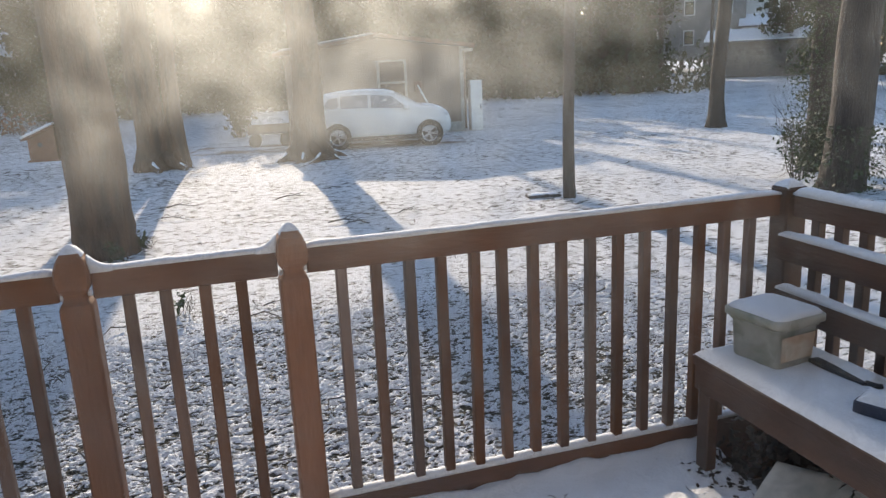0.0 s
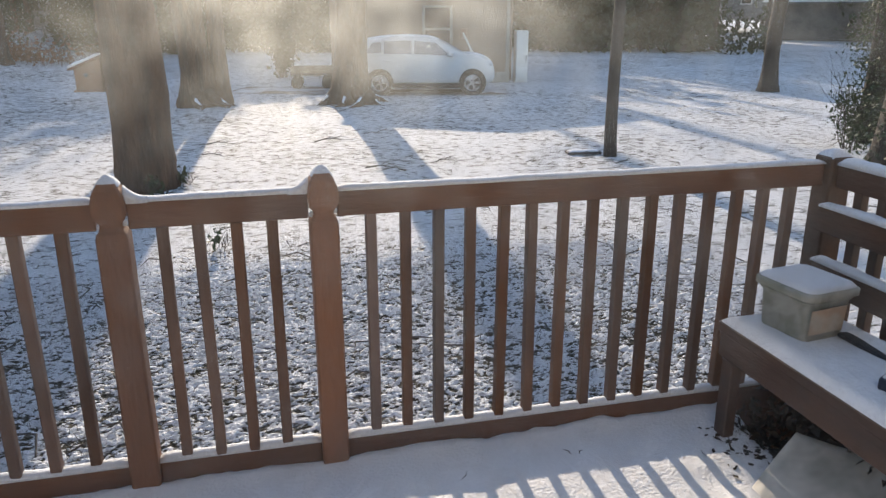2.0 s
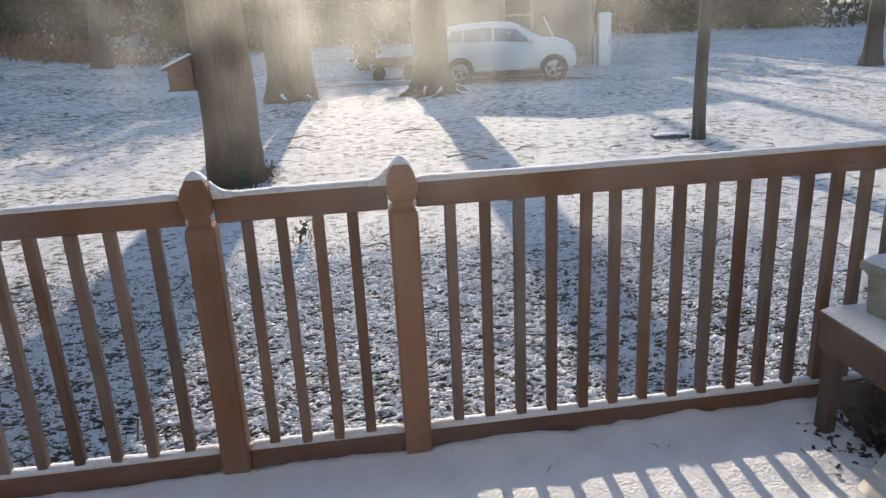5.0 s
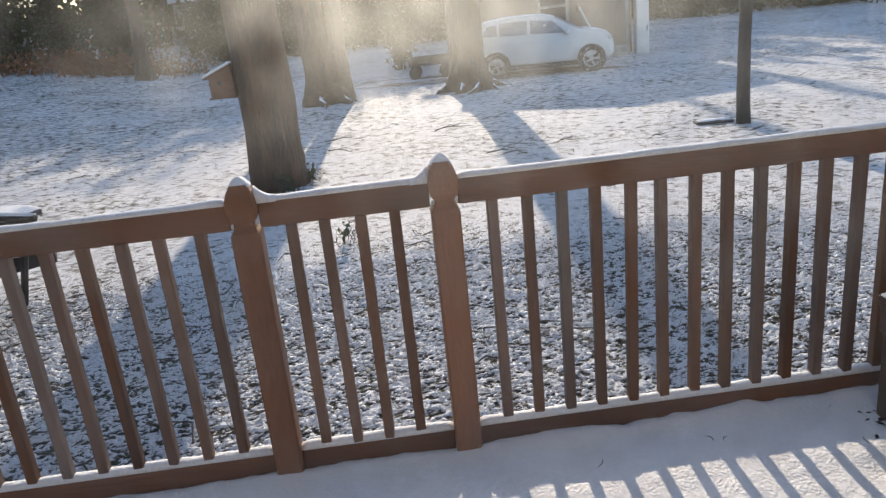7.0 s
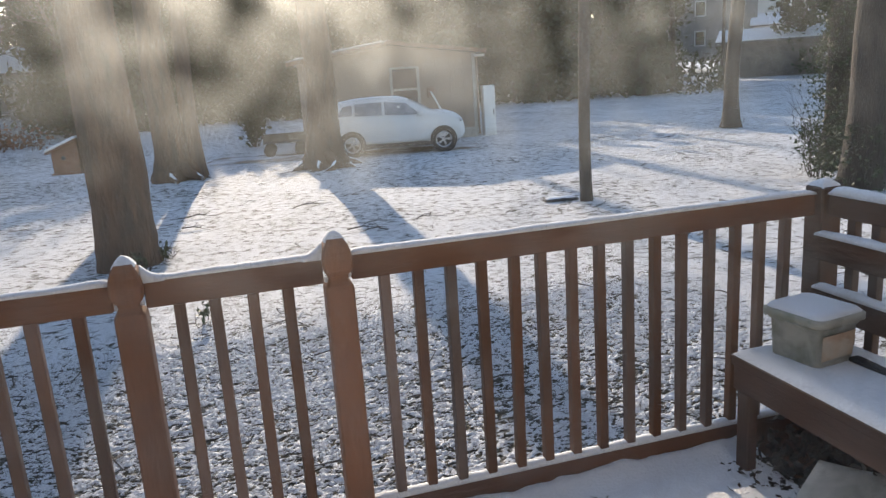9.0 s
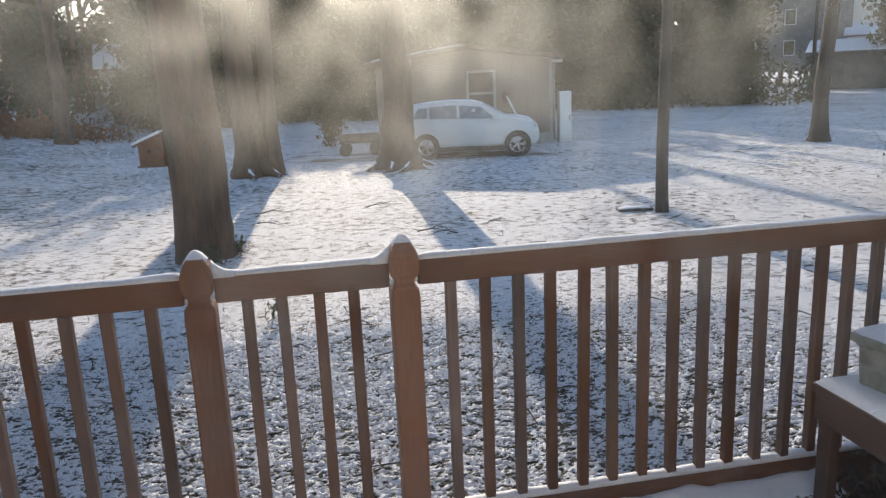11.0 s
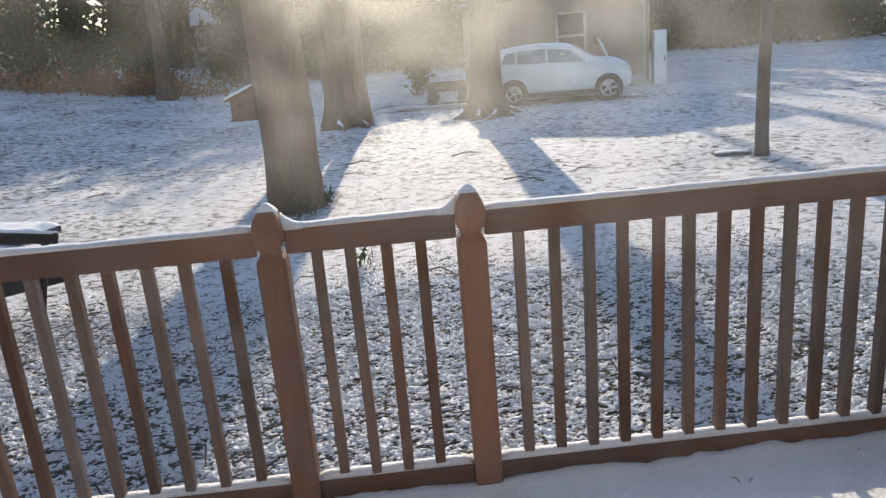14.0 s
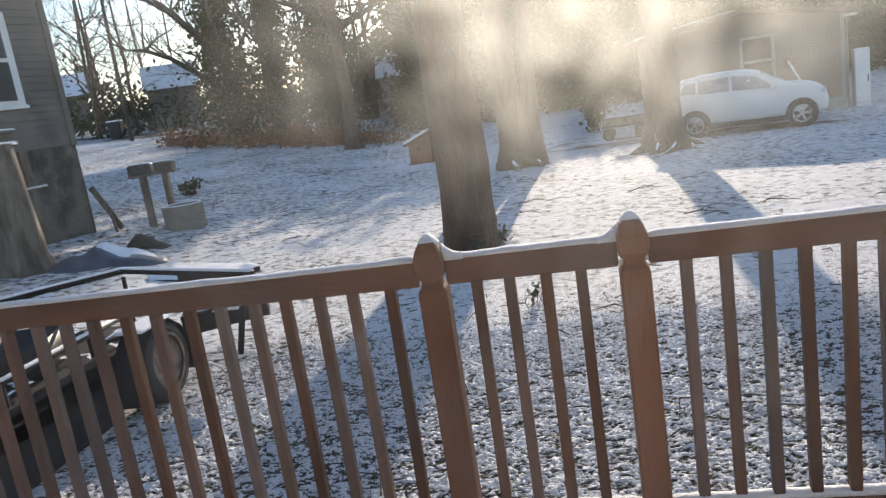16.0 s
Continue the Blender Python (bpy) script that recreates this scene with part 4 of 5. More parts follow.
# birdhouse on the big tree
bh = thing("birdhouse", "red-brown wooden birdhouse with snowy slanting roof on the tree", "birdhouse")
bm_ = pose(-0.97, 8.9, 0.45, 0, 0, -8)
box_v = [(-0.17, -0.15, 0), (0.17, -0.15, 0), (0.17, -0.15, 0.42), (-0.17, -0.15, 0.28), (-0.17, 0.15, 0), (0.17, 0.15, 0), (0.17, 0.15, 0.42), (-0.17, 0.15, 0.28)]
part("body", Geo().add([bm_ @ Vector(p) for p in box_v], [(0, 1, 2, 3), (7, 6, 5, 4), (0, 4, 5, 1), (3, 2, 6, 7), (0, 3, 7, 4), (1, 5, 6, 2)]), BIRDWOOD, bh)
roof_m = bm_ @ pose(0, 0, 0.352, 0, -22.4, 0)
part("roof", Geo().box(-0.25, 0.2, -0.2, 0.2, 0.0, 0.024, roof_m, bev=0.004), BIRDWOOD, bh)
part("snow_cap", smooth(Geo().box(-0.24, 0.19, -0.19, 0.19, 0.022, 0.062, roof_m, bev=0.014)), SNOW, bh, "snow on the roof")
part("entrance", Geo().lathe([(0.0, 0.0), (0.03, 0.0), (0.03, 0.01), (0.0, 0.01)], 16, bm_ @ pose(-0.02, -0.152, 0.2, 90)), BLACKPL, bh)
part("floor_board", Geo().box(-0.2, 0.19, -0.18, 0.17, -0.022, 0.0, bm_, bev=0.004), BIRDWOOD, bh)

# ---- the car ----
def car():
    t = thing("car", "white sport utility car with frosted windows, parked by the garage", "car", at=pose(6.32, 20.95, -0.93, 0, 0, -12.5))
    # stations along the length: x, sill z, belt z, half width, roof z, roof half width
    st = [(-2.14, 0.58, 0.86, 0.66, 0.90, 0.60), (-2.09, 0.40, 1.08, 0.82, 1.15, 0.68), (-2.0, 0.32, 1.14, 0.88, 1.42, 0.63), (-1.75, 0.28, 1.16, 0.91, 1.60, 0.61), (-1.2, 0.26, 1.15, 0.92, 1.67, 0.62), (-0.5, 0.26, 1.14, 0.92, 1.69, 0.63), (0.1, 0.26, 1.13, 0.92, 1.66, 0.62), (0.55, 0.26, 1.12, 0.92, 1.52, 0.61), (0.95, 0.27, 1.11, 0.915, 1.28, 0.65), (1.2, 0.28, 1.10, 0.91, 1.18, 0.72), (1.6, 0.30, 1.03, 0.89, 1.12, 0.68), (1.88, 0.33, 0.92, 0.84, 1.03, 0.62), (2.02, 0.40, 0.78, 0.76, 0.90, 0.56), (2.07, 0.5, 0.66, 0.64, 0.74, 0.5)]
    g = Geo()
    rings = []
    for x, zs, zb, w, zr, wr in st:
        half = [(w * 0.9, zs), (w * 0.985, zs + (zb - zs) * 0.2), (w, zs + (zb - zs) * 0.55), (w * 0.975, zb), (wr + (w * 0.975 - wr) * 0.55, zb + (zr - zb) * 0.5), (wr * 1.04, zb + (zr - zb) * 0.9), (wr * 0.85, zr), (wr * 0.4, zr + 0.012)]
        rings.append([(x, -a, b) for a, b in half] + [(x, a, b) for a, b in half[::-1]])
    g.rings(rings)
    part("body", smooth(g), PAINT, t)
    # side windows, set just proud of the cabin side
    def pane_on(x0, x1, k0, k1, name, slant0=0.0, slant1=0.0):
        for sgn in (-1, 1):
            q = Geo()
            pts = []
            for xx, sl in ((x0, slant0), (x1, slant1)):
                for kz in (k0, k1):
                    x = xx + sl * (kz - k0) / (k1 - k0)
                    i = max(j for j in range(len(st) - 1) if st[j][0] <= x)
                    u = (x - st[i][0]) / (st[i + 1][0] - st[i][0])
                    zs, zb, w, zr, wr = (st[i][m] + (st[i + 1][m] - st[i][m]) * u for m in range(1, 6))
                    yy = w * 0.975 + (wr * 1.04 - w * 0.975) * kz / 0.9 if kz > 0.5 else w * 0.975 + (wr + (w * 0.975 - wr) * 0.55 - w * 0.975) * kz / 0.5
                    pts.append(Vector((x, sgn * (yy + 0.03), zb + (zr - zb) * kz)))
            off = Vector((0, -sgn * 0.02, 0))
            q.add(pts + [p + off for p in pts], [(0, 1, 3, 2), (4, 6, 7, 5), (0, 4, 5, 1), (2, 3, 7, 6), (0, 2, 6, 4), (1, 5, 7, 3)])
            part(name, q, CARGLASS, t, "frosted dark side glass")
    pane_on(-0.35, 0.72, 0.10, 0.80, "side_window", 0.0, -0.42)
    pane_on(-1.25, -0.43, 0.10, 0.80, "side_window")
    pane_on(-1.82, -1.33, 0.16, 0.76, "side_window", 0.22, 0.0)
    part("windscreen", Geo().box(-0.36, 0.36, -0.56, 0.56, -0.004, 0.014, pose(0.78, 0, 1.394, 0, 30, 0), bev=0.003), CARGLASS, t)
    part("rear_window", Geo().box(-0.24, 0.24, -0.5, 0.5, -0.004, 0.012, pose(-1.99, 0, 1.36, 0, -66, 0), bev=0.003), CARGLASS, t)
    for sgn in (-1, 1):
        part("cladding", Geo().box(-1.0, 1.0, sgn * 0.905 - 0.03, sgn * 0.905 + 0.03, 0.20, 0.34, bev=0.02), BLACKPL, t, "black plastic sill cladding")
        part("mirror", smooth(Geo().box(0.62, 0.80, sgn * 1.0 - 0.09, sgn * 1.0 + 0.09, 1.12, 1.26, bev=0.03)), PAINT, t)
        part("headlamp", smooth(Geo().box(1.72, 1.99, sgn * 0.72 - 0.1, sgn * 0.72 + 0.1, 0.84, 0.97, bev=0.03)), LAMPGLASS, t)
        part("tail_lamp", Geo().box(-2.11, -1.95, sgn * 0.80 - 0.06, sgn * 0.80 + 0.06, 0.92, 1.2, bev=0.02), BRICKY, t, "red tail lamp")
        for k in range(2):
            part("door_handle", Geo().box(-0.28 - 0.95 * k, -0.08 - 0.95 * k, sgn * 0.925 - 0.015, sgn * 0.925 + 0.015, 0.98, 1.01, bev=0.005), PAINT, t)
        for xw in (-1.39, 1.39):
            arch = Geo().lathe([(0.34, 0), (0.41, 0), (0.41, 0.05), (0.34, 0.05)], 26, pose(xw, sgn * 0.885, 0.36, -90 * sgn, 0, 0))
            part("wheel_arch", arch, BLACKPL, t, "black plastic arch")
            m = pose(xw, sgn * 0.82, 0.355, -90 * sgn, 0, 0) @ Matrix.Scale(1.05, 4)
            w = part("wheel", Geo().lathe([(0.0, -0.1), (0.2, -0.1), (0.2, 0.06), (0.0, 0.06)], 20, m), BLACKPL, t)
            part("tyre", smooth(Geo().lathe([(0.23, -0.115), (0.31, -0.12), (0.345, -0.09), (0.345, 0.09), (0.31, 0.12), (0.235, 0.115), (0.225, 0.06)], 30, m)), RUBBER, w)
            rim = Geo().lathe([(0.20, 0.06), (0.235, 0.07), (0.235, 0.112), (0.215, 0.10), (0.20, 0.06)], 30, m)
            rim.lathe([(0.0, 0.09), (0.05, 0.095), (0.06, 0.07)], 12, m)
            for k in range(5):
                for dd in (-7, 7):
                    rim.box(0.04, 0.225, -0.013, 0.013, 0.07, 0.098, m @ pose(0, 0, 0, 0, 0, 72 * k + dd))
            part("rim", rim, ALLOY, w, "split five-spoke alloy rim")
    part("snow_cap", smooth(Geo().rings([[(x, -w, z), (x, -w * 0.9, z + 0.03), (x, w * 0.9, z + 0.03), (x, w, z)] for x, z, w in ((-1.9, 1.50, 0.45), (-1.75, 1.605, 0.5), (-1.2, 1.675, 0.53), (-0.5, 1.695, 0.54), (0.1, 1.665, 0.52), (0.4, 1.575, 0.48))])), SNOW, t, "thin snow on the roof")
    part("snow_cap", smooth(Geo().rings([[(x, -w, z), (x, -w * 0.9, z + 0.03), (x, w * 0.9, z + 0.03), (x, w, z)] for x, z, w in ((1.22, 1.18, 0.58), (1.6, 1.125, 0.58), (1.85, 1.045, 0.5), (1.98, 0.94, 0.4))])), SNOW, t, "thin snow on the bonnet")
    return t


car()

# ---- garage ----
def garage():
    m = pose(9.9, 23.62, -0.95, 0, 0, -8)
    t = thing("garage", "tan panelled garage with low gable and white-trimmed window", "garage", at=m)
    W, H, PK, D = 6.2, 2.95, 3.38, 8.0
    g = Geo()
    g.add([(0, 0, -0.3), (-W, 0, -0.3), (-W, 0, H), (-W / 2, 0, PK), (0, 0, H), (0, D, -0.3), (-W, D, -0.3), (-W, D, H), (-W / 2, D, PK), (0, D, H)], [(0, 1, 2, 3, 4), (9, 8, 7, 6, 5), (0, 4, 9, 5), (1, 6, 7, 2), (0, 5, 6, 1), (2, 7, 8, 3), (3, 8, 9, 4)])
    part("wall", g, TAN, t)
    for k in range(12):
        x = -0.4 - k * 0.5
        if not (-3.15 < x < -1.9):
            part("batten", Geo().box(x - 0.02, x + 0.02, -0.02, 0.0, 0.35, H), TAN, t)
    part("plinth", Geo().box(-W, 0.02, -0.03, 0.0, -0.3, 0.36, bev=0.006), CONCRETE, t, "grey block plinth")
    part("corner_board", Geo().box(-0.10, 0.03, -0.035, 0.09, 0.36, H, bev=0.006), CONCRETE, t)
    sl = math.degrees(math.atan2(PK - H, W / 2))
    for sgn in (-1, 1):
        ln = math.hypot(W / 2, PK - H) + 0.35
        mm = pose(-W / 2, 0, PK + 0.05, 0, sl if sgn > 0 else 180 - sl, 0)
        part("roof", Geo().box(0, ln, -0.45, D + 0.4, 0.0 if sgn > 0 else -0.1, 0.1 if sgn > 0 else 0, mm), SHINGLE, t)
        part("fascia", Geo().box(0, ln + 0.02, -0.48, -0.45, -0.04, 0.10, mm, bev=0.006), DARKWOOD, t, "weathered dark rake board")
        part("snow_cap", Geo().box(0.02, ln - 0.25, 0.3, D + 0.38, 0.1 if sgn > 0 else -0.14, 0.14 if sgn > 0 else -0.1, mm, bev=0.02), SNOW, t, "snow on the roof")
    w = part("window", Geo().box(-3.05, -2.0, -0.045, 0.0, 1.05, 2.62, bev=0.008), CONCRETE, t, "pale-framed sash window")
    for k in range(2):
        part("glass", Geo().box(-2.95, -2.1, -0.05, -0.04, 1.13 + 0.75 * k, 1.8 + 0.75 * k), WINGLASS, w)
    part("meter_box", Geo().box(-1.75, -1.5, -0.14, 0.0, 1.5, 1.85, bev=0.02), BRICKY, t, "small dull red box")
    part("prop", Geo().box(-0.03, 0.03, -0.02, 0.03, 0, 0.95, pose(-1.25, -0.3, 0.9, 12, -28, 0)), TRIM, t, "white board leaning on the wall")
    part("downpipe", smooth(Geo().tube([(0.06, -0.07, H - 0.1), (0.06, -0.07, 0.1)], [0.04, 0.04], 10)), TAN, t)
    part("gutter_end", Geo().box(-0.1, 0.32, -0.4, -0.28, H - 0.16, H - 0.06, bev=0.02), CONCRETE, t)
    return t


garage()
cab = thing("utility_cabinet", "pale upright cabinet standing beside the garage", "cabinet", at=pose(10.4, 23.75, -0.95, 0, 0, -8))
part("body", Geo().box(-0.22, 0.22, -0.2, 0.25, -0.02, 1.78, bev=0.02), TRIM, cab)
part("door", Geo().box(-0.2, 0.2, -0.222, -0.2, 0.06, 1.72, bev=0.008), TRIM, cab)
part("handle", Geo().box(0.13, 0.16, -0.245, -0.222, 0.75, 0.95, bev=0.006), STEEL, cab)
part("plinth", Geo().box(-0.26, 0.26, -0.24, 0.29, -0.1, 0.0), CONCRETE, cab)
cart = thing("garden_cart", "low dark cart with board sides beyond the tree", "cart", at=pose(3.0, 23.4, -0.95, 0, 0, -6))
part("bed", Geo().box(-0.7, 0.7, -0.4, 0.4, 0.42, 0.5, bev=0.01), STEEL, cart)
for y in (-0.4, 0.37):
    part("side_board", Geo().box(-0.7, 0.7, y, y + 0.03, 0.5, 0.7, bev=0.006), CREEPER, cart)
for x in (-0.7, 0.67):
    part("end_board", Geo().box(x, x + 0.03, -0.37, 0.37, 0.5, 0.7, bev=0.006), CREEPER, cart)
for x in (-0.5, 0.5):
    for y in (-0.45, 0.45):
        part("wheel", smooth(Geo().lathe([(0.0, -0.04), (0.17, -0.05), (0.2, -0.03), (0.2, 0.03), (0.17, 0.05), (0.0, 0.04)], 16, pose(x, y, 0.2, 90))), RUBBER, cart)
    part("axle", Geo().box(x - 0.025, x + 0.025, -0.45, 0.45, 0.18, 0.44), STEEL, cart)


# ---- neighbouring house ----
def near_house():
    t = thing("house", "grey clapboard house on a stained block basement", "house", at=pose(-9.5, 12.95, -0.6, 0, 0, -15))
    part("basement_wall", Geo().box(-7, 0, -10, 0, -0.6, 2.12), OLDBLOCK, t, "water-stained grey block wall")
    part("core_wall", Geo().box(-7, -0.03, -10, -0.03, 2.12, 6.6), OLDSIDING, t)
    lap = Geo().add([(0, -10, 0), (0.035, -10, 0), (0.012, -10, 0.15), (0, -10, 0.15), (0, 0, 0), (0.035, 0, 0), (0.012, 0, 0.15), (0, 0, 0.15)], [(0, 1, 2, 3), (7, 6, 5, 4), (0, 4, 5, 1), (1, 5, 6, 2), (2, 6, 7, 3), (3, 7, 4, 0)]).mesh("clapboard", OLDSIDING)
    for k in range(30):
        part("clapboard", lap, None, t, at=pose(-0.03, 0, 2.12 + 0.15 * k))
    part("corner_board", Geo().box(-0.05, 0.045, -0.11, 0.03, 2.1, 6.6, bev=0.006), OLDSIDING, t)
    w = part("window", Geo().box(-0.02, 0.06, -2.28, -0.97, 3.03, 4.9, bev=0.008), TRIM, t, "white-trimmed sash window")
    part("sill", Geo().box(0.0, 0.1, -2.32, -0.93, 2.97, 3.04, bev=0.008), TRIM, w)
    for k in range(2):
        part("glass", Geo().box(0.05, 0.068, -2.12, -1.14, 3.14 + 0.85 * k, 3.91 + 0.85 * k), WINGLASS, w)
    d = part("door", Geo().box(-0.02, 0.05, -2.34, -1.43, -0.3, 2.05, bev=0.008), DARKWOOD, t, "dark basement door")
    part("door_frame", Geo().box(0.0, 0.07, -1.43, -1.25, -0.3, 2.12, bev=0.008), CREEPER, t, "weathered timber door post")
    part("latch_bar", Geo().box(0.07, 0.11, -1.62, -1.0, 1.34, 1.38, bev=0.005), TRIM, t, "pale bar across the door post")
    for z in (2.27, 2.52):
        ledge = part("ledge", Geo().box(0.0, 0.22, -2.7, -1.46, z, z + 0.05, bev=0.01), OLDSIDING, t)
        part("snow_cap", snow_on(0.01, 0.21, -2.7, -1.47, z + 0.05, 0.03, 92, 0.05), SNOW, ledge, "snow on the ledge")
    part("roof", Geo().box(-7.4, 0.45, -10.4, 0.45, 6.6, 6.75, bev=0.02), SHINGLE, t)
    return t


near_house()
stump = thing("dead_trunk", "tall broken trunk with pale flaking bark before the house", "tree trunk")
g = smooth(Geo())
trunk_rings(g, -8.5, 9.35, -0.58, 0.72, 2.25, (0.0, 0.02), 0.3, np.random.default_rng(44), taper=0.8)
part("trunk", g, CREEPER, stump)
part("snow_cap", snow_sheet(-8.76, -8.22, 9.15, 9.7, 0.04, 1.64, 0.05, 0.03, 45), SNOW, stump, "snow on the broken top")
prop = thing("plank", "weathered plank leaning on the house corner", "plank")
part("board", Geo().box(-0.07, 0.07, -0.02, 0.02, 0, 1.15, pose(-8.95, 13.1, -0.5, 0, -28, 0), bev=0.005), CREEPER, prop)


def post_box(label, x, y, turn, h):
    z = float(ground_z(x, y))
    t = thing("post_box", label, "mailbox", "boxes on posts by the house", at=pose(x, y, z, 0, 0, turn))
    part("post", Geo().box(-0.07, 0.07, -0.07, 0.07, -0.1, h - 0.28, bev=0.008), CREEPER, t)
    part("arm", Geo().box(-0.3, 0.3, -0.1, 0.1, h - 0.3, h - 0.25, bev=0.005), CREEPER, t)
    b = part("box", Geo().box(-0.26, 0.26, -0.13, 0.13, h - 0.25, h - 0.01, bev=0.03), STEEL, t, "dark metal box")
    part("door", Geo().box(-0.275, -0.26, -0.11, 0.11, h - 0.23, h - 0.03, bev=0.004), STEEL, b)
    part("snow_cap", snow_sheet(-0.25, 0.25, -0.12, 0.12, 0.03, h - 0.03, 0.04, 0.01, 71), SNOW, t, "snow on the box")
    return t


post_box("dark box on a square timber post, snow on top", -8.42, 13.5, 12, 1.45)
post_box("dark box on a square timber post beside its twin", -8.38, 14.4, 6, 1.42)
ring = thing("planter_ring", "pale concrete ring standing in the snow", "planter", at=pose(-7.5, 13.3, -0.7))
part("wall", Geo().lathe([(0.46, -0.05), (0.45, 0.52), (0.435, 0.545), (0.37, 0.545), (0.36, 0.52), (0.36, 0.04), (0.0, 0.04)], 28), PLANTER, ring)
part("snow_cap", smooth(Geo().lathe([(0.355, 0.04), (0.3, 0.08), (0.0, 0.1)], 24)), SNOW, ring, "snow inside")
part("snow_cap", smooth(Geo().lathe([(0.375, 0.544), (0.385, 0.562), (0.42, 0.562), (0.43, 0.544)], 28)), SNOW, ring, "thin snow on the rim")
stake = thing("iron_stake", "thin rusty stake by the post", "stake")
part("rod", Geo().tube([(-8.95, 12.9, -0.6), (-9.05, 12.9, 0.1)], [0.03, 0.025], 6), STEEL, stake)


def mound(name, label, category, x, y, w, d, h, material, seed, turn=0):
    g, n, m = smooth(Geo()), 22, 9
    rings = []
    for i in range(m):
        e = i / (m - 1)
        ring = []
        for j in range(n):
            a = 2 * math.pi * j / n
            k = (1 - e) * (1 + 0.18 * math.sin(3 * a + seed) + 0.1 * math.sin(5 * a + 2 * seed)) + 0.001
            px, py = w / 2 * k * math.cos(a), d / 2 * k * math.sin(a)
            z = h * (1 - (1 - e) ** 3) * (1 + 0.3 * math.sin(px * 4.3 + seed) * math.cos(py * 3.7) + 0.14 * math.sin(px * 9 + py * 7 + seed))
            ca, sa = math.cos(radians(turn)), math.sin(radians(turn))
            gx_, gy_ = x + px * ca - py * sa, y + px * sa + py * ca
            ring.append((gx_, gy_, float(ground_z(gx_, gy_)) - 0.04 + z))
        rings.append(ring)
    g.rings(rings)
    return tagged(part(name, g, material), label, category)


mound("tarpaulin_heap", "heap under a grey-blue tarpaulin, half snowed over", "tarpaulin", -7.35, 9.95, 2.3, 1.5, 0.24, TARP, 2.0, 5)
tagged(mound("snow_cover", "smooth snow lying over the tarpaulin heap", "snow", -7.3, 10.06, 1.95, 1.2, 0.275, SNOW, 2.0, 5), kind="stuff")
mound("soil_heap", "dark bare heap behind the tarpaulin", "heap", -7.2, 11.2, 1.0, 0.5, 0.24, DEADLEAF, 3.0)
slab = thing("board", "low slab under smooth snow near the trailer", "board", at=pose(-4.85, 8.75, -0.88, 0, 0, -20))
part("slab", Geo().box(-0.9, 0.9, -0.4, 0.4, -0.05, 0.05, bev=0.02), STEEL, slab)
part("snow_cap", snow_sheet(-0.9, 0.9, -0.4, 0.4, 0.04, 0.047, 0.08, 0.02, 73), SNOW, slab, "thick snow")
lid = thing("board", "flat snow-dusted board lying on the lawn", "board", at=pose(6.72, 9.95, -0.93, 0, 0, -8))
part("plate", Geo().box(-0.3, 0.3, -0.13, 0.13, -0.03, 0.02, bev=0.008), STEEL, lid)
part("snow_cap", snow_sheet(-0.3, 0.3, -0.13, 0.13, 0.025, 0.017, 0.02, 0.03, 74), SNOW, lid, "snow on the board")


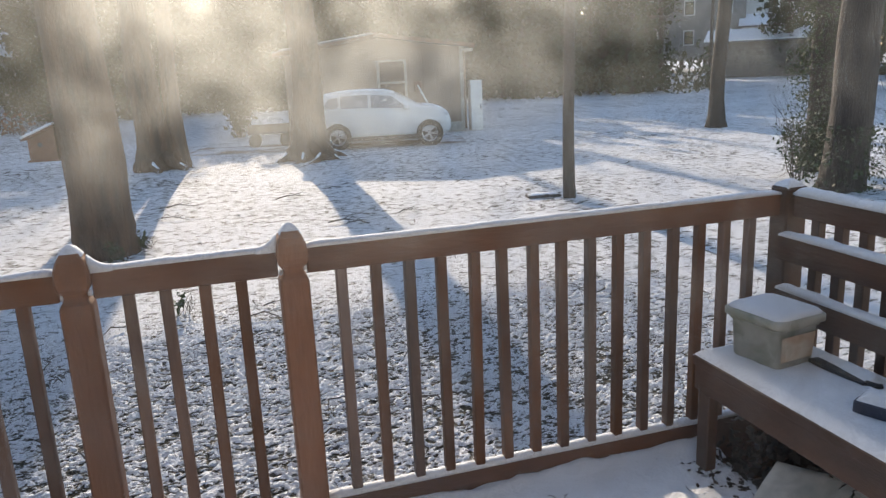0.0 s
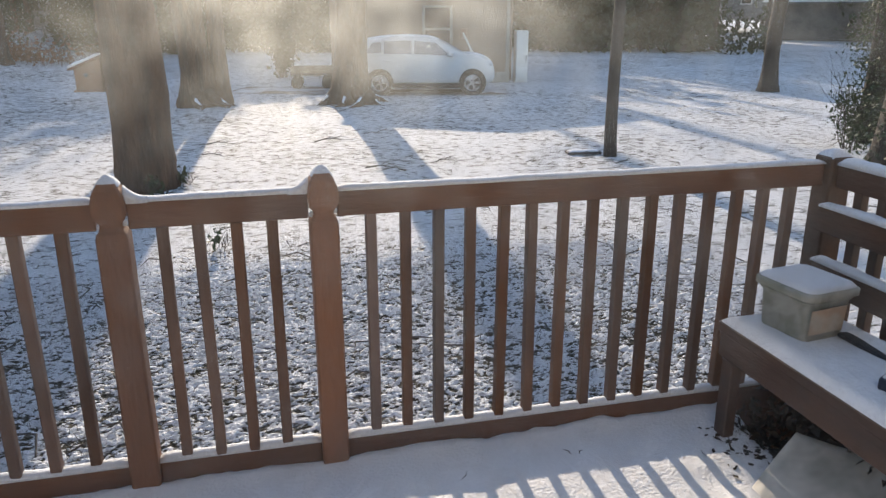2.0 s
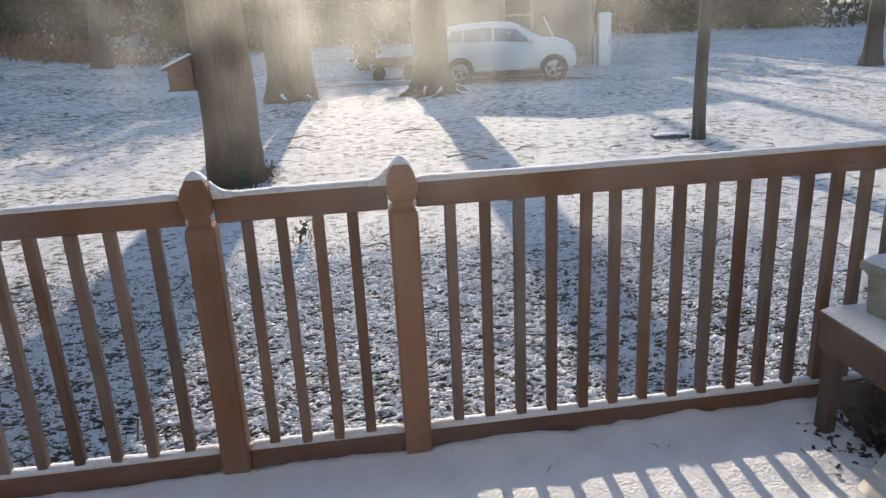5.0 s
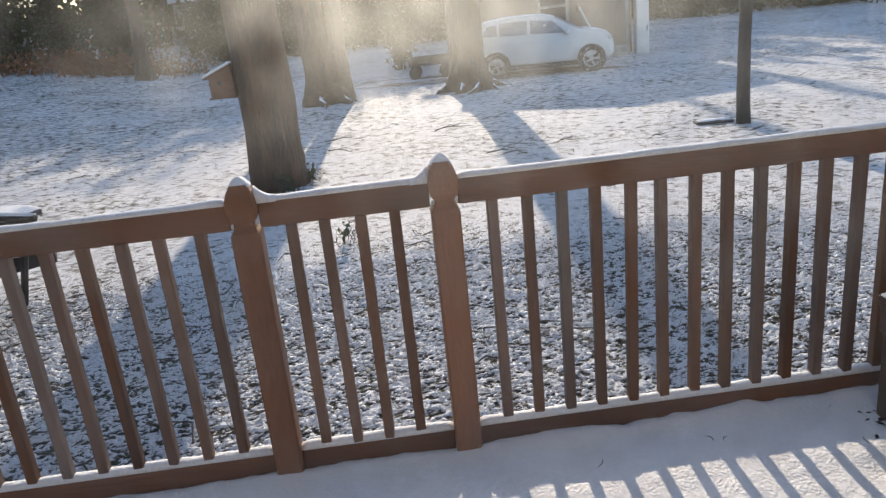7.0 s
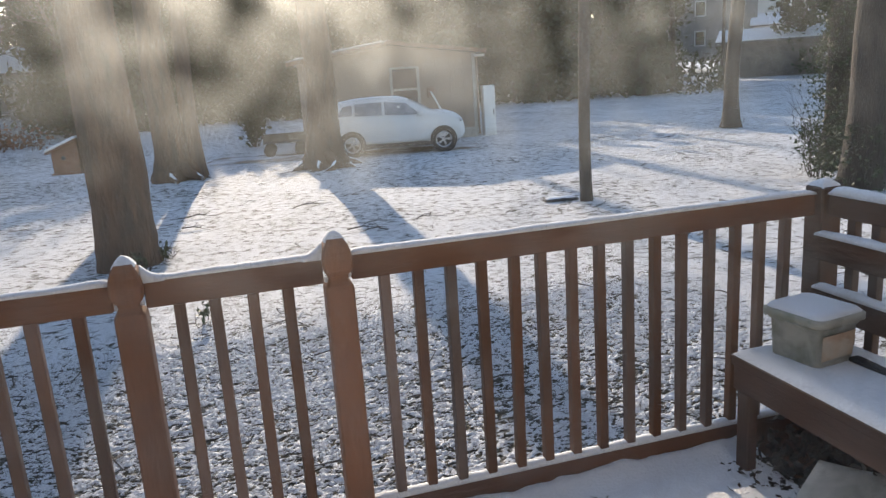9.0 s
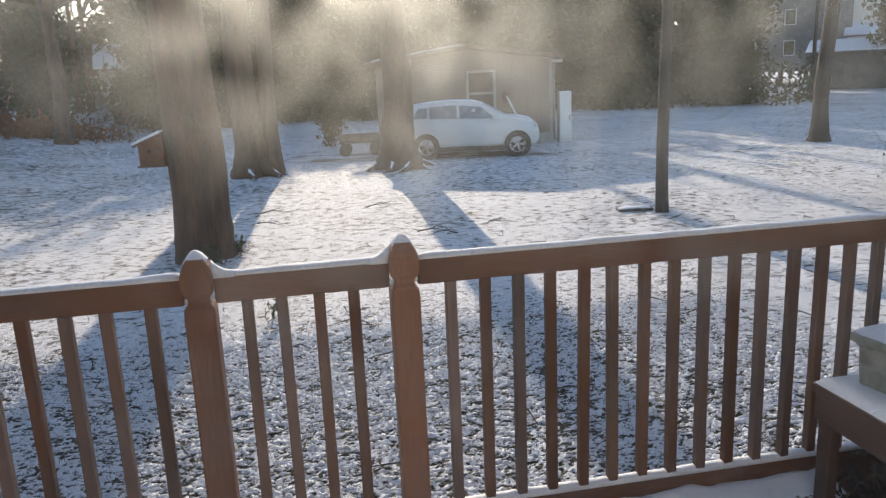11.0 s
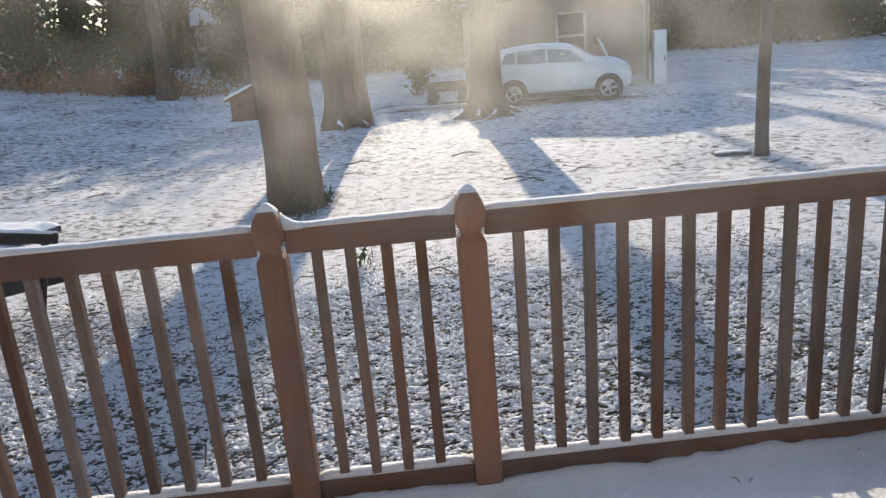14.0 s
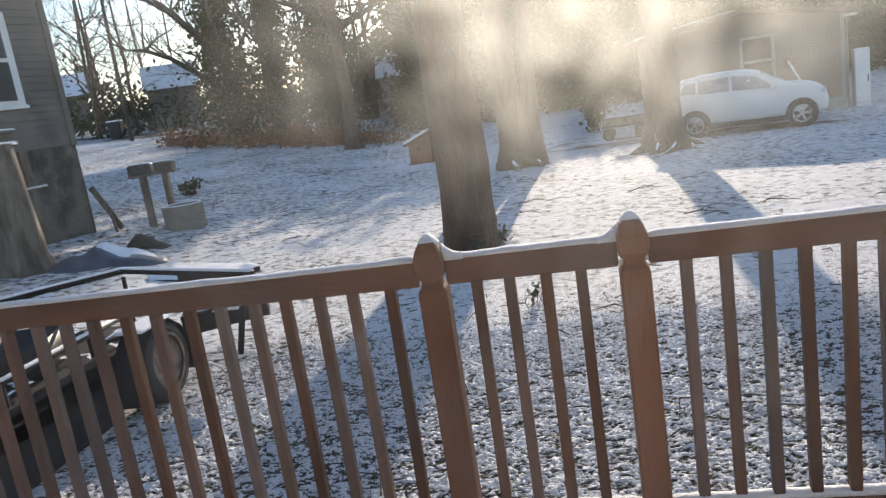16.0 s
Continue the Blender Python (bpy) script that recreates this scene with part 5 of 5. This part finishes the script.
# ---- trailer behind the deck ----
def trailer():
    t = thing("trailer", "dark utility trailer with tube rail and snow-strewn bed", "trailer")
    x0, x1, y0, y1, zb = -5.1, -2.86, 1.0, 4.3, -0.36
    part("bed", Geo().box(x0, x1, y0, y1, zb - 0.08, zb, bev=0.01), TRAILER, t)
    part("side_rail", Geo().box(x1 - 0.06, x1, y0, y1, zb - 0.22, zb - 0.08, bev=0.01), TRAILER, t)
    part("side_rail", Geo().box(x0, x0 + 0.06, y0, y1, zb - 0.22, zb - 0.08, bev=0.01), TRAILER, t)
    bar = [(-5.0, 2.75, 0.12), (-4.3, 3.25, 0.16), (-3.66, 3.76, 0.19), (-3.12, 4.19, 0.205), (-2.35, 3.86, 0.195), (-1.5, 3.52, 0.18)]
    r = part("tube_rail", smooth(Geo().tube(bar, [0.03] * 6, 8)), TRAILER, t)
    part("snow_cap", smooth(Geo().tube([(p[0], p[1], p[2] + 0.02) for p in bar], [0.022] * 6, 6)), SNOW, r, "snow on the tube")
    part("tail_plate", Geo().box(-0.01, 0.92, -0.02, 0.02, -0.07, -0.01, pose(-2.36, 3.865, 0.19, 0, 0, -21.8), bev=0.005), TRAILER, t)
    part("upright", Geo().tube([(-1.6, 3.56, 0.17), (-1.95, 3.9, -0.62)], [0.03, 0.03], 6), TRAILER, t)
    # dark panels reaching down stand in for the shade under the bed
    part("side_shade_panel", Geo().box(x1 - 0.03, x1, y0, 3.3, zb - 0.57, zb + 0.06, bev=0.01), TRAILER, t)
    part("side_shade_panel", Geo().box(x0, x1, y0 - 0.03, y0, zb - 0.42, zb + 0.1, bev=0.01), TRAILER, t)
    r = part("tube_rail", smooth(Geo().tube([(-2.9, 4.2, -0.12), (-2.9, 2.6, -0.12), (-2.9, 1.1, -0.12)], [0.024] * 3, 8)), TRAILER, t)
    part("snow_cap", smooth(Geo().tube([(-2.9, 4.2, -0.098), (-2.9, 2.6, -0.098), (-2.9, 1.1, -0.098)], [0.02] * 3, 6)), SNOW, r, "snow on the tube")
    for p in ((-4.9, 2.82), (-3.9, 3.57), (-3.12, 4.17)):
        part("upright", Geo().tube([(p[0], p[1], zb), (p[0], p[1], 0.15)], [0.02, 0.02], 6), TRAILER, t)
    for y in (1.2, 2.2, 3.2):
        part("upright", Geo().tube([(-2.9, y, zb), (-2.9, y, -0.12)], [0.02, 0.02], 6), TRAILER, t)
    for y in (3.72,):
        m = pose(-2.66, y, -0.575, 90, 0, 90) @ Matrix.Scale(1.1, 4)
        w = part("wheel", smooth(Geo().lathe([(0.0, 0.0), (0.06, 0.03), (0.1, 0.01), (0.18, 0.03), (0.215, 0.08), (0.2, -0.06), (0.0, -0.06)], 24, m)), RUST, t, "pale rusty steel wheel")
        part("tyre", smooth(Geo().lathe([(0.21, 0.08), (0.25, 0.105), (0.31, 0.09), (0.335, 0.06), (0.335, -0.06), (0.31, -0.09), (0.25, -0.1), (0.2, -0.06)], 30, m)), RUBBER, w)
        part("rim_edge", smooth(Geo().lathe([(0.222, 0.092), (0.23, 0.101), (0.238, 0.104)], 24, m)), RUST, w, "worn pale rim edge")
    fend = Geo()
    arc = [(-0.46, -0.22), (-0.42, 0.02), (-0.3, 0.26), (-0.12, 0.38), (0.12, 0.38), (0.3, 0.26), (0.42, 0.02), (0.46, -0.22)]
    for (a, b), (c, d) in zip(arc, arc[1:]):
        fend.add([(-2.84, 3.72 + a, -0.6 + b), (-2.55, 3.72 + a, -0.6 + b), (-2.55, 3.72 + c, -0.6 + d), (-2.84, 3.72 + c, -0.6 + d), (-2.84, 3.72 + a, -0.585 + b), (-2.55, 3.72 + a, -0.585 + b), (-2.55, 3.72 + c, -0.585 + d), (-2.84, 3.72 + c, -0.585 + d)], [(0, 1, 2, 3), (7, 6, 5, 4), (0, 4, 5, 1), (2, 6, 7, 3), (1, 5, 6, 2), (3, 7, 4, 0)])
    f = part("mudguard", fend, TRAILER, t)
    part("snow_cap", snow_on(-2.83, -2.56, 3.42, 4.02, -0.21, 0.03, 75), SNOW, f, "snow on the mudguard")
    part("tail_board", Geo().box(-0.1, 0.72, -0.16, 0.16, -0.2, 0.0, pose(-2.6, 4.35, -0.3, 0, -4, 22), bev=0.01), TRAILER, t, "dark box at the trailer's end")
    part("snow_cap", snow_on(-2.62, -2.05, 4.28, 4.62, -0.31, 0.04, 76), SNOW, t)
    part("snow_cap", snow_sheet(x0 + 0.1, x1 - 0.05, y0, y1 - 0.1, 0.04, zb - 0.003, 0.05, 0.03, 77, 0.85), SNOW, t, "patches of snow on the bed")
    part("axle", Geo().box(-5.1, -2.8, 3.68, 3.76, -0.66, -0.56), TRAILER, t)
    part("wheel", smooth(Geo().lathe([(0.0, -0.1), (0.3, -0.1), (0.335, -0.06), (0.335, 0.06), (0.3, 0.1), (0.0, 0.1)], 24, pose(-5.2, 3.72, -0.62, 90, 0, 90))), RUBBER, t)
    part("drawbar", smooth(Geo().tube([(-3.95, 1.1, -0.45), (-3.95, -0.6, -0.55)], [0.05, 0.05], 8)), TRAILER, t)
    part("jockey_leg", Geo().tube([(-3.95, -0.3, -0.5), (-3.95, -0.3, -1.0)], [0.03, 0.03], 8), TRAILER, t)
    return t


trailer()
crate = thing("crate", "dark plastic crate on the trailer bed with snow inside", "crate", at=pose(-3.45, 3.1, -0.36, 0, 0, 20))
part("wall", smooth(Geo().rings([[(a * k, b * k, z) for a, b in rounded(0.26, 0.36, 0.05)] for k, z in ((0.85, 0.0), (1.0, 0.3), (0.95, 0.3), (0.82, 0.05), (0.2, 0.05))])), BLACKPL, crate)
part("snow_cap", snow_sheet(-0.2, 0.2, -0.3, 0.3, 0.03, 0.05, 0.06, 0.02, 78), SNOW, crate, "snow inside")

# ---- street side ----
pole = thing("utility_pole", "weathered timber utility pole with crossing wires", "utility pole")
part("pole", smooth(Geo().tube([(-26.6, 42.8, 1.3), (-26.6, 42.9, 6), (-26.55, 43.0, 11.2)], [0.15, 0.13, 0.1], 10)), TWIG, pole)
part("cross_arm", Geo().box(-1.1, 1.1, -0.06, 0.06, -0.06, 0.06, pose(-26.55, 43, 10.6, 0, 0, 35)), CREEPER, pole)
for k, (zz, off) in enumerate(((10.75, 1.0), (10.75, -1.0), (9.3, 0), (8.6, 0), (8.1, 0.2))):
    pts = []
    for i in range(25):
        u = i / 24
        a, b = Vector((-26.55 + off * 0.8, 43 + off * 0.5, zz)), Vector((20 + off, 84, zz + 1.5)) if k % 2 else Vector((-75, 26 + off, zz + 1))
        p = a.lerp(b, u)
        p.z -= 1.6 * 4 * u * (1 - u) * 0.5
        pts.append(p)
    part("wire", Geo().tube(pts, [0.018] * 25, 4), BLACKPL, pole)
bin_ = thing("wheeled_bin", "dark wheeled rubbish bin at the kerb, snow on its lid", "bin", at=pose(-28.95, 45.0, float(ground_z(-28.95, 45)), 0, 0, 20))
part("body", Geo().rings([[(a * k, b * k, z) for a, b in rounded(0.42, 0.45, 0.06)] for k, z in ((0.8, 0.05), (1.0, 1.05), (1.0, 1.1))]), BLACKPL, bin_)
part("lid", Geo().box(-0.46, 0.46, -0.5, 0.48, 1.1, 1.18, bev=0.03), BLACKPL, bin_)
part("snow_cap", Geo().box(-0.44, 0.44, -0.48, 0.46, 1.18, 1.26, bev=0.03), SNOW, bin_)


def far_house(label, x, y, turn, w, d, h, rise, wall, roof_m, snow=True, wins=3, z=None):
    z = float(ground_z(x, y)) if z is None else z
    t = thing("house", label, "house", at=pose(x, y, z, 0, 0, turn))
    g = Geo().add([(-w / 2, -d / 2, -0.5), (w / 2, -d / 2, -0.5), (w / 2, d / 2, -0.5), (-w / 2, d / 2, -0.5), (-w / 2, -d / 2, h), (w / 2, -d / 2, h), (w / 2, d / 2, h), (-w / 2, d / 2, h), (-w / 2, 0, h + rise), (w / 2, 0, h + rise)], [(0, 1, 5, 4), (1, 2, 6, 9, 5), (2, 3, 7, 6), (3, 0, 4, 8, 7), (4, 5, 9, 8), (6, 7, 8, 9), (3, 2, 1, 0)])
    part("wall", g, wall, t)
    ln, sl = math.hypot(d / 2, rise) + 0.4, math.degrees(math.atan2(rise, d / 2))
    for sgn in (-1, 1):
        mm = pose(0, 0, h + rise + 0.03, -sl if sgn > 0 else sl, 0, 0)
        b = (0, ln) if sgn > 0 else (-ln, 0)
        r = part("roof", Geo().box(-w / 2 - 0.3, w / 2 + 0.3, b[0], b[1], 0, 0.12, mm), roof_m, t)
        if snow:
            part("snow_cap", Geo().box(-w / 2 - 0.28, w / 2 + 0.28, b[0] + 0.02, b[1] - 0.02, 0.12, 0.18, mm), SNOW, t, "snow on the roof")
    for k in range(wins):
        xx = -w / 2 + (k + 0.5) * w / max(wins, 1)
        for zz in ((0.9,) if h < 4 else (0.9, 3.6)):
            wn_ = part("window", Geo().box(xx - 0.5, xx + 0.5, -d / 2 - 0.05, -d / 2 + 0.02, zz, zz + 1.4), TRIM, t)
            part("glass", Geo().box(xx - 0.4, xx + 0.4, -d / 2 - 0.07, -d / 2 - 0.04, zz + 0.1, zz + 1.3), WINGLASS, wn_)
    return t


far_house("far low house with a snowy blue-white roof", -31.0, 57.5, 28, 3.8, 4.5, 3.2, 1.8, OLDSIDING, SHINGLE, wins=0)
far_house("far dark house across the street, among the trees", -46, 58, 35, 11, 8, 2.6, 2.0, OLDSIDING, SHINGLE, wins=2)
far_house("grey garden shed with a snow-covered low roof", 42.0, 47.0, -42, 7.2, 5.0, 2.6, 0.75, OLDSIDING, SHINGLE, wins=0)
far_house("tall white house far behind the shed", 57.5, 64.0, -42, 9.0, 8.0, 9.0, 2.2, TRIM, SHINGLE, wins=3, z=1.2)
far_house("grey house far behind the trees", 47.5, 64.0, -36, 10.0, 7.0, 7.0, 2.2, SIDING, SHINGLE, wins=3, z=1.2)
far_house("small white porch building before the white house", 51.5, 57.5, -42, 4.5, 3.5, 2.6, 0.9, TRIM, SHINGLE, wins=1, z=1.0)
far_house("pale outbuilding half seen through the woods", -8.5, 58.0, 10, 9.0, 6.0, 3.4, 1.6, SIDING, SHINGLE, wins=2)
fence = thing("board_fence", "low pale board fence behind the street", "fence")
for k in range(34):
    x, y = -33.0 + k * 0.62, 52.0 + k * 0.42
    zf = float(ground_z(x, y))
    part("board", Geo().box(-0.28, 0.28, -0.03, 0.03, -0.1, 1.15, pose(x, y, zf, 0, 0, 34)), BLOCK if k % 3 else CREEPER, fence)

# brush, ivy-clad trees and woodland
br = np.random.default_rng(90)
bg, pts = Geo(), []
for k in range(420):
    u = br.uniform(0, 1)
    x, y = -20.5 + 13.0 * u + br.normal() * 0.8, 37.5 - 4.2 * u + br.normal() * 0.9
    z, h = float(ground_z(x, y)), br.uniform(0.5, 1.3)
    bg.tube([(x, y, z - 0.05), (x + br.normal() * 0.2, y + br.normal() * 0.2, z + h * 0.6), (x + br.normal() * 0.45, y + br.normal() * 0.4, z + h)], [0.016, 0.012, 0.005], 3, cap=False)
    pts += [(x + br.normal() * 0.3, y + br.normal() * 0.3, z + abs(br.normal()) * 0.4 + 0.05) for _ in range(9)]
bg.leaves(pts, 0.11, br)
tagged(part("brush", bg, BRUSH), "strip of low russet brush along the lawn", "brush", kind="stuff")


def ivy_tree(label, x, y, d, h, seed, leaves_n, lean=(0, 0), hi=None, wide=0.5):
    t, line, z0 = tree(label, x, y, d, h, lean, 0.3, 9, 3.5, 2, seed, BARK_DARK, taper=0.5, spread=1.2)
    clad(line, 0.2, hi or h * 0.85, wide, leaves_n, 0.14, seed, EVERGREEN, "ivy", t, z0, label="dark ivy cladding the stem")
    return t


ivy_tree("ivy-smothered tree with outflung bare limbs", -16.2, 36.3, 0.7, 13, 101, 5200, (-0.01, 0), wide=0.85)
ivy_tree("upright tree thickly clad in dark ivy", -14.3, 38.2, 0.7, 14, 102, 5200, wide=0.6)
ivy_tree("upright tree thickly clad in dark ivy", -11.4, 38.0, 0.8, 14, 103, 6200, wide=0.85)
ivy_tree("upright tree thickly clad in dark ivy", -6.2, 39.5, 0.7, 14, 104, 4200, wide=0.7)
lg = thing("leaning_tree", "bare tree leaning far out towards the street", "tree")
b = smooth(Geo())
long_limb = [(-15.9, 36.2, 0.4), (-15.8, 36.0, 3.75), (-16.5, 36.0, 4.9), (-17.45, 36.0, 6.3), (-18.6, 36.0, 7.6), (-19.8, 36.0, 8.45), (-21.2, 35.6, 9.0)]
low_limb = [(-16.0, 36.1, 2.0), (-17.0, 36.0, 3.75), (-18.0, 36.0, 4.5), (-19.15, 36.0, 5.35), (-20.5, 36.0, 5.95), (-21.4, 35.8, 6.1)]
b.tube(long_limb, [0.34, 0.27, 0.22, 0.19, 0.15, 0.11, 0.05], 8)
b.tube(low_limb, [0.2, 0.17, 0.15, 0.13, 0.1, 0.04], 8)
part("trunk", b, BARK_DARK, lg)
b = Geo()
for line_ in (long_limb, low_limb):
    for p in line_[2:]:
        for k in range(2):
            branch(b, Vector(p), Vector((br.normal() - 0.3, br.normal(), 1.0)), 0.07, 2.6, 2, br)
part("limbs", b, TWIG, lg)
for k in range(26):
    az, dd = radians(-44 + k * 1.2 + br.normal() * 0.6), br.uniform(58, 82)
    x, y = 1.2 + dd * math.sin(az), -2.1 + dd * math.cos(az)
    tree("far bare street tree against the sky", x, y, br.uniform(0.22, 0.42), br.uniform(9, 14), (br.normal() * 0.03, 0), 0.3, 13, 2.0, 3, 200 + k, BARK, spread=1.3, group="far bare trees")
hg, hp = Geo(), []
for i in range(5200):
    az, dd = radians(br.uniform(-46, -14)), br.uniform(56, 74)
    x, y = 1.2 + dd * math.sin(az), -2.1 + dd * math.cos(az)
    hp.append((x, y, float(ground_z(x, y)) + abs(br.normal()) * 1.5))
tagged(part("hedge", hg.leaves(hp, 0.2, br), EVERGREEN), "dark hedge and scrub beyond the street", "hedge", kind="stuff")

fw, fp = Geo(), []
for i in range(15000):
    az, dd = radians(br.uniform(-52, -8)), br.uniform(88, 102)
    x, y = 1.2 + dd * math.sin(az), -2.1 + dd * math.cos(az)
    fp.append((x, y, float(ground_z(x, y)) + abs(br.normal()) * (2.2 + 1.2 * math.sin(az * 40))))
tagged(part("far_woods", fw.leaves(fp, 0.34, br), TWIG), "grey-brown winter woods far beyond the street", "woods", kind="stuff")


def wood_tree(k, x, y, d, h, n):
    """A woodland tree: dark stem, some limbs and a ragged evergreen crown."""
    rng = np.random.default_rng(300 + k)
    z0 = float(ground_z(x, y))
    t = thing("woodland_tree", "dark woodland tree with dense evergreen and ivy foliage", "tree", "woodland behind the garage")
    g = smooth(Geo())
    line = trunk_rings(g, x, y, z0, d, h, (rng.normal() * 0.02, 0), 0.3, rng, n=9, taper=0.4)
    part("trunk", g, BARK_DARK, t)
    b = Geo()
    for i in range(6):
        p, r = line[int(rng.integers(len(line) // 2, len(line)))]
        a = rng.uniform(0, 6.3)
        branch(b, p, Vector((math.cos(a), math.sin(a), 0.5)), r * 0.5, h * 0.25, 1, rng)
    part("limbs", b, TWIG, t)
    pts = []
    blobs = [(rng.uniform(0.05, 1.0), rng.uniform(0, 6.3), rng.uniform(0.4, 1.6)) for _ in range(26)]
    for i in range(n):
        u, a, e = blobs[int(rng.integers(0, 26))]
        pts.append((x + e * math.cos(a) + rng.normal() * 0.6, y + e * math.sin(a) + rng.normal() * 0.6, z0 + max(0.1, u * h + rng.normal() * 0.6)))
    part("crown", Geo().leaves(pts, 0.25, rng), EVERGREEN, t)


k = 0
for row, (dist_, count, lo, hi) in enumerate(((47, 21, -12, 40), (56, 26, -13, 41), (68, 26, -15, 40), (84, 26, -20, 40))):
    for i in range(count):
        az = radians(lo + (hi - lo) * (i + br.uniform(0.2, 0.8)) / count)
        dd = dist_ + br.normal() * 2.5
        x, y = 1.2 + dd * math.sin(az), -2.1 + dd * math.cos(az)
        if 33.5 < math.degrees(az):
            continue
        wood_tree(k, x, y, br.uniform(0.25, 0.5), dist_ * br.uniform(0.165, 0.215) * (0.5 if math.degrees(az) < -12 else 0.8 if -0.3 < math.degrees(az) < 9 else 1 if math.degrees(az) < 0 or (math.degrees(az) > 22 and dist_ > 50) else 0.78), 1500)
        k += 1
for i in range(9):
    az, dd = radians(-7.5 + 1.2 * i + br.normal() * 0.2), 58 + 5 * (i % 2)
    wood_tree(600 + i, 1.2 + dd * math.sin(az), -2.1 + dd * math.cos(az), br.uniform(0.3, 0.5), br.uniform(11.0, 12.2) * (1.0 if math.degrees(az) < -0.3 else 0.86), 1900)
for i in range(20):
    az, dd = radians(-2 + 2.1 * i + br.normal() * 0.8), br.uniform(47, 62)
    if math.degrees(az) < 8:
        continue
    if math.degrees(az) < 14 and dd < 44:
        dd += 12
    tree("tall slim bare tree at the wood's edge", 1.2 + dd * math.sin(az), -2.1 + dd * math.cos(az), br.uniform(0.22, 0.45), br.uniform(15, 20), (br.normal() * 0.015, 0), 0.3, 7, 7.0, 1, 400 + i, BARK_DARK, group="tall bare trees at the wood's edge")
for i in range(7):
    az, dd = radians((19, 23, 27, 31, 46, 50, 55)[i] + br.normal() * 0.5), br.uniform(52, 66)
    tree("tall bare tree beyond the lawn", 1.2 + dd * math.sin(az), -2.1 + dd * math.cos(az), br.uniform(0.4, 0.65), br.uniform(15, 19), (br.normal() * 0.02, 0), 0.3, 9, 5.0, 2, 440 + i, BARK_DARK, group="tall bare trees beyond the lawn")
for i in range(8):
    az, dd = radians(32.5 + 1.2 * i + br.normal() * 0.3), br.uniform(88, 98)
    wood_tree(700 + i, 1.2 + dd * math.sin(az), -2.1 + dd * math.cos(az), br.uniform(0.4, 0.6), br.uniform(16, 20), 1600)
for i in range(26):
    az, dd = radians(41 + 1.35 * i + br.normal() * 0.4), br.uniform(58, 72)
    wood_tree(500 + i, 1.2 + dd * math.sin(az), -2.1 + dd * math.cos(az), br.uniform(0.3, 0.5), br.uniform(7, 10), 900)
far_house("low pale house beyond the evergreen bush", 84.0, 50.0, -62, 14.0, 7.0, 2.6, 1.8, TRIM, SHINGLE, wins=4)
un, pts = Geo(), []
for i in range(5200):
    az, dd = radians(br.uniform(-13, 37)), br.uniform(44, 54)
    x, y = 1.2 + dd * math.sin(az), -2.1 + dd * math.cos(az)
    pts.append((x, y, float(ground_z(x, y)) + abs(br.normal()) * 1.1))
tagged(part("undergrowth", un.leaves(pts, 0.2, br), EVERGREEN), "dark tangled undergrowth at the wood's edge", "undergrowth", kind="stuff")

# ---- litter on the lawn ----
lt = Geo()
for i in range(260):
    dd, az = 3.5 + 22 * br.uniform(0, 1) ** 1.3, radians(br.uniform(-38, 60))
    x, y, a = 1.2 + dd * math.sin(az), -2.1 + dd * math.cos(az), br.uniform(0, 6.3)
    if y < 0.4:
        continue
    z, ln = float(ground_z(x, y)) + 0.03, br.uniform(0.06, 0.4)
    lt.tube([(x, y, z), (x + ln * 0.5 * math.cos(a), y + ln * 0.5 * math.sin(a), z + 0.03), (x + ln * math.cos(a + 0.5), y + ln * math.sin(a + 0.5), z)], [0.006, 0.008, 0.004], 4)
tagged(part("fallen_sticks", lt, TWIG), "sticks and twigs fallen on the snowy lawn", "twigs", kind="stuff")
gr = Geo()
for i in range(9000):
    x, y = br.uniform(-3, 6.5), 0.35 + 7.5 * br.uniform(0, 1) ** 1.4
    z, a, h, w = -0.955, br.uniform(0, 6.3), br.uniform(0.03, 0.075), 0.0022
    dx, dy, bx, by = math.cos(a) * w, math.sin(a) * w, br.normal() * 0.03, br.normal() * 0.03
    gr.add([(x - dx, y - dy, z), (x + dx, y + dy, z), (x + bx, y + by, z + h)], [(0, 1, 2)])
tagged(part("grass", gr, GRASS), "blades of winter grass poking through the snow", "grass", kind="stuff")

def fallen_branch(label, x, y, turn, length, seed):
    """A crooked dead branch lying on the lawn, forked, partly under snow."""
    rng = np.random.default_rng(seed)
    t = thing("fallen_branch", label, "branch", "dead branches on the lawn")
    main, fork, a = [], [], radians(turn)
    for i in range(6):
        u = i / 5
        px, py = x + length * u * math.cos(a) + rng.normal() * 0.03, y + length * u * math.sin(a) + rng.normal() * 0.03
        main.append((px, py, float(ground_z(px, py)) + 0.03 + 0.03 * math.sin(u * 5)))
    part("limb", smooth(Geo().tube(main, [0.011, 0.01, 0.009, 0.007, 0.005, 0.003], 6)), BARK_DARK, t)
    for k in (1, 2, 3):
        b_ = a + rng.choice([-0.7, 0.7])
        p = Vector(main[k])
        ln = length * rng.uniform(0.25, 0.4)
        part("twig", smooth(Geo().tube([p, p + Vector((ln * 0.5 * math.cos(b_), ln * 0.5 * math.sin(b_), 0.05)), p + Vector((ln * math.cos(b_ + 0.3), ln * math.sin(b_ + 0.3), 0.01))], [0.006, 0.005, 0.002], 5)), BARK_DARK, t)


for x, y, turn, length, seed in ((2.75, 9.4, 12, 0.6, 1), (3.35, 9.1, 150, 0.5, 2), (3.9, 9.7, 5, 0.6, 3), (0.2, 12.4, 10, 0.6, 4), (2.2, 12.2, 20, 0.8, 5), (0.15, 11.2, -15, 0.5, 6)):
    fallen_branch("crooked dead branch lying on the snowy lawn", x, y, turn, length, seed)
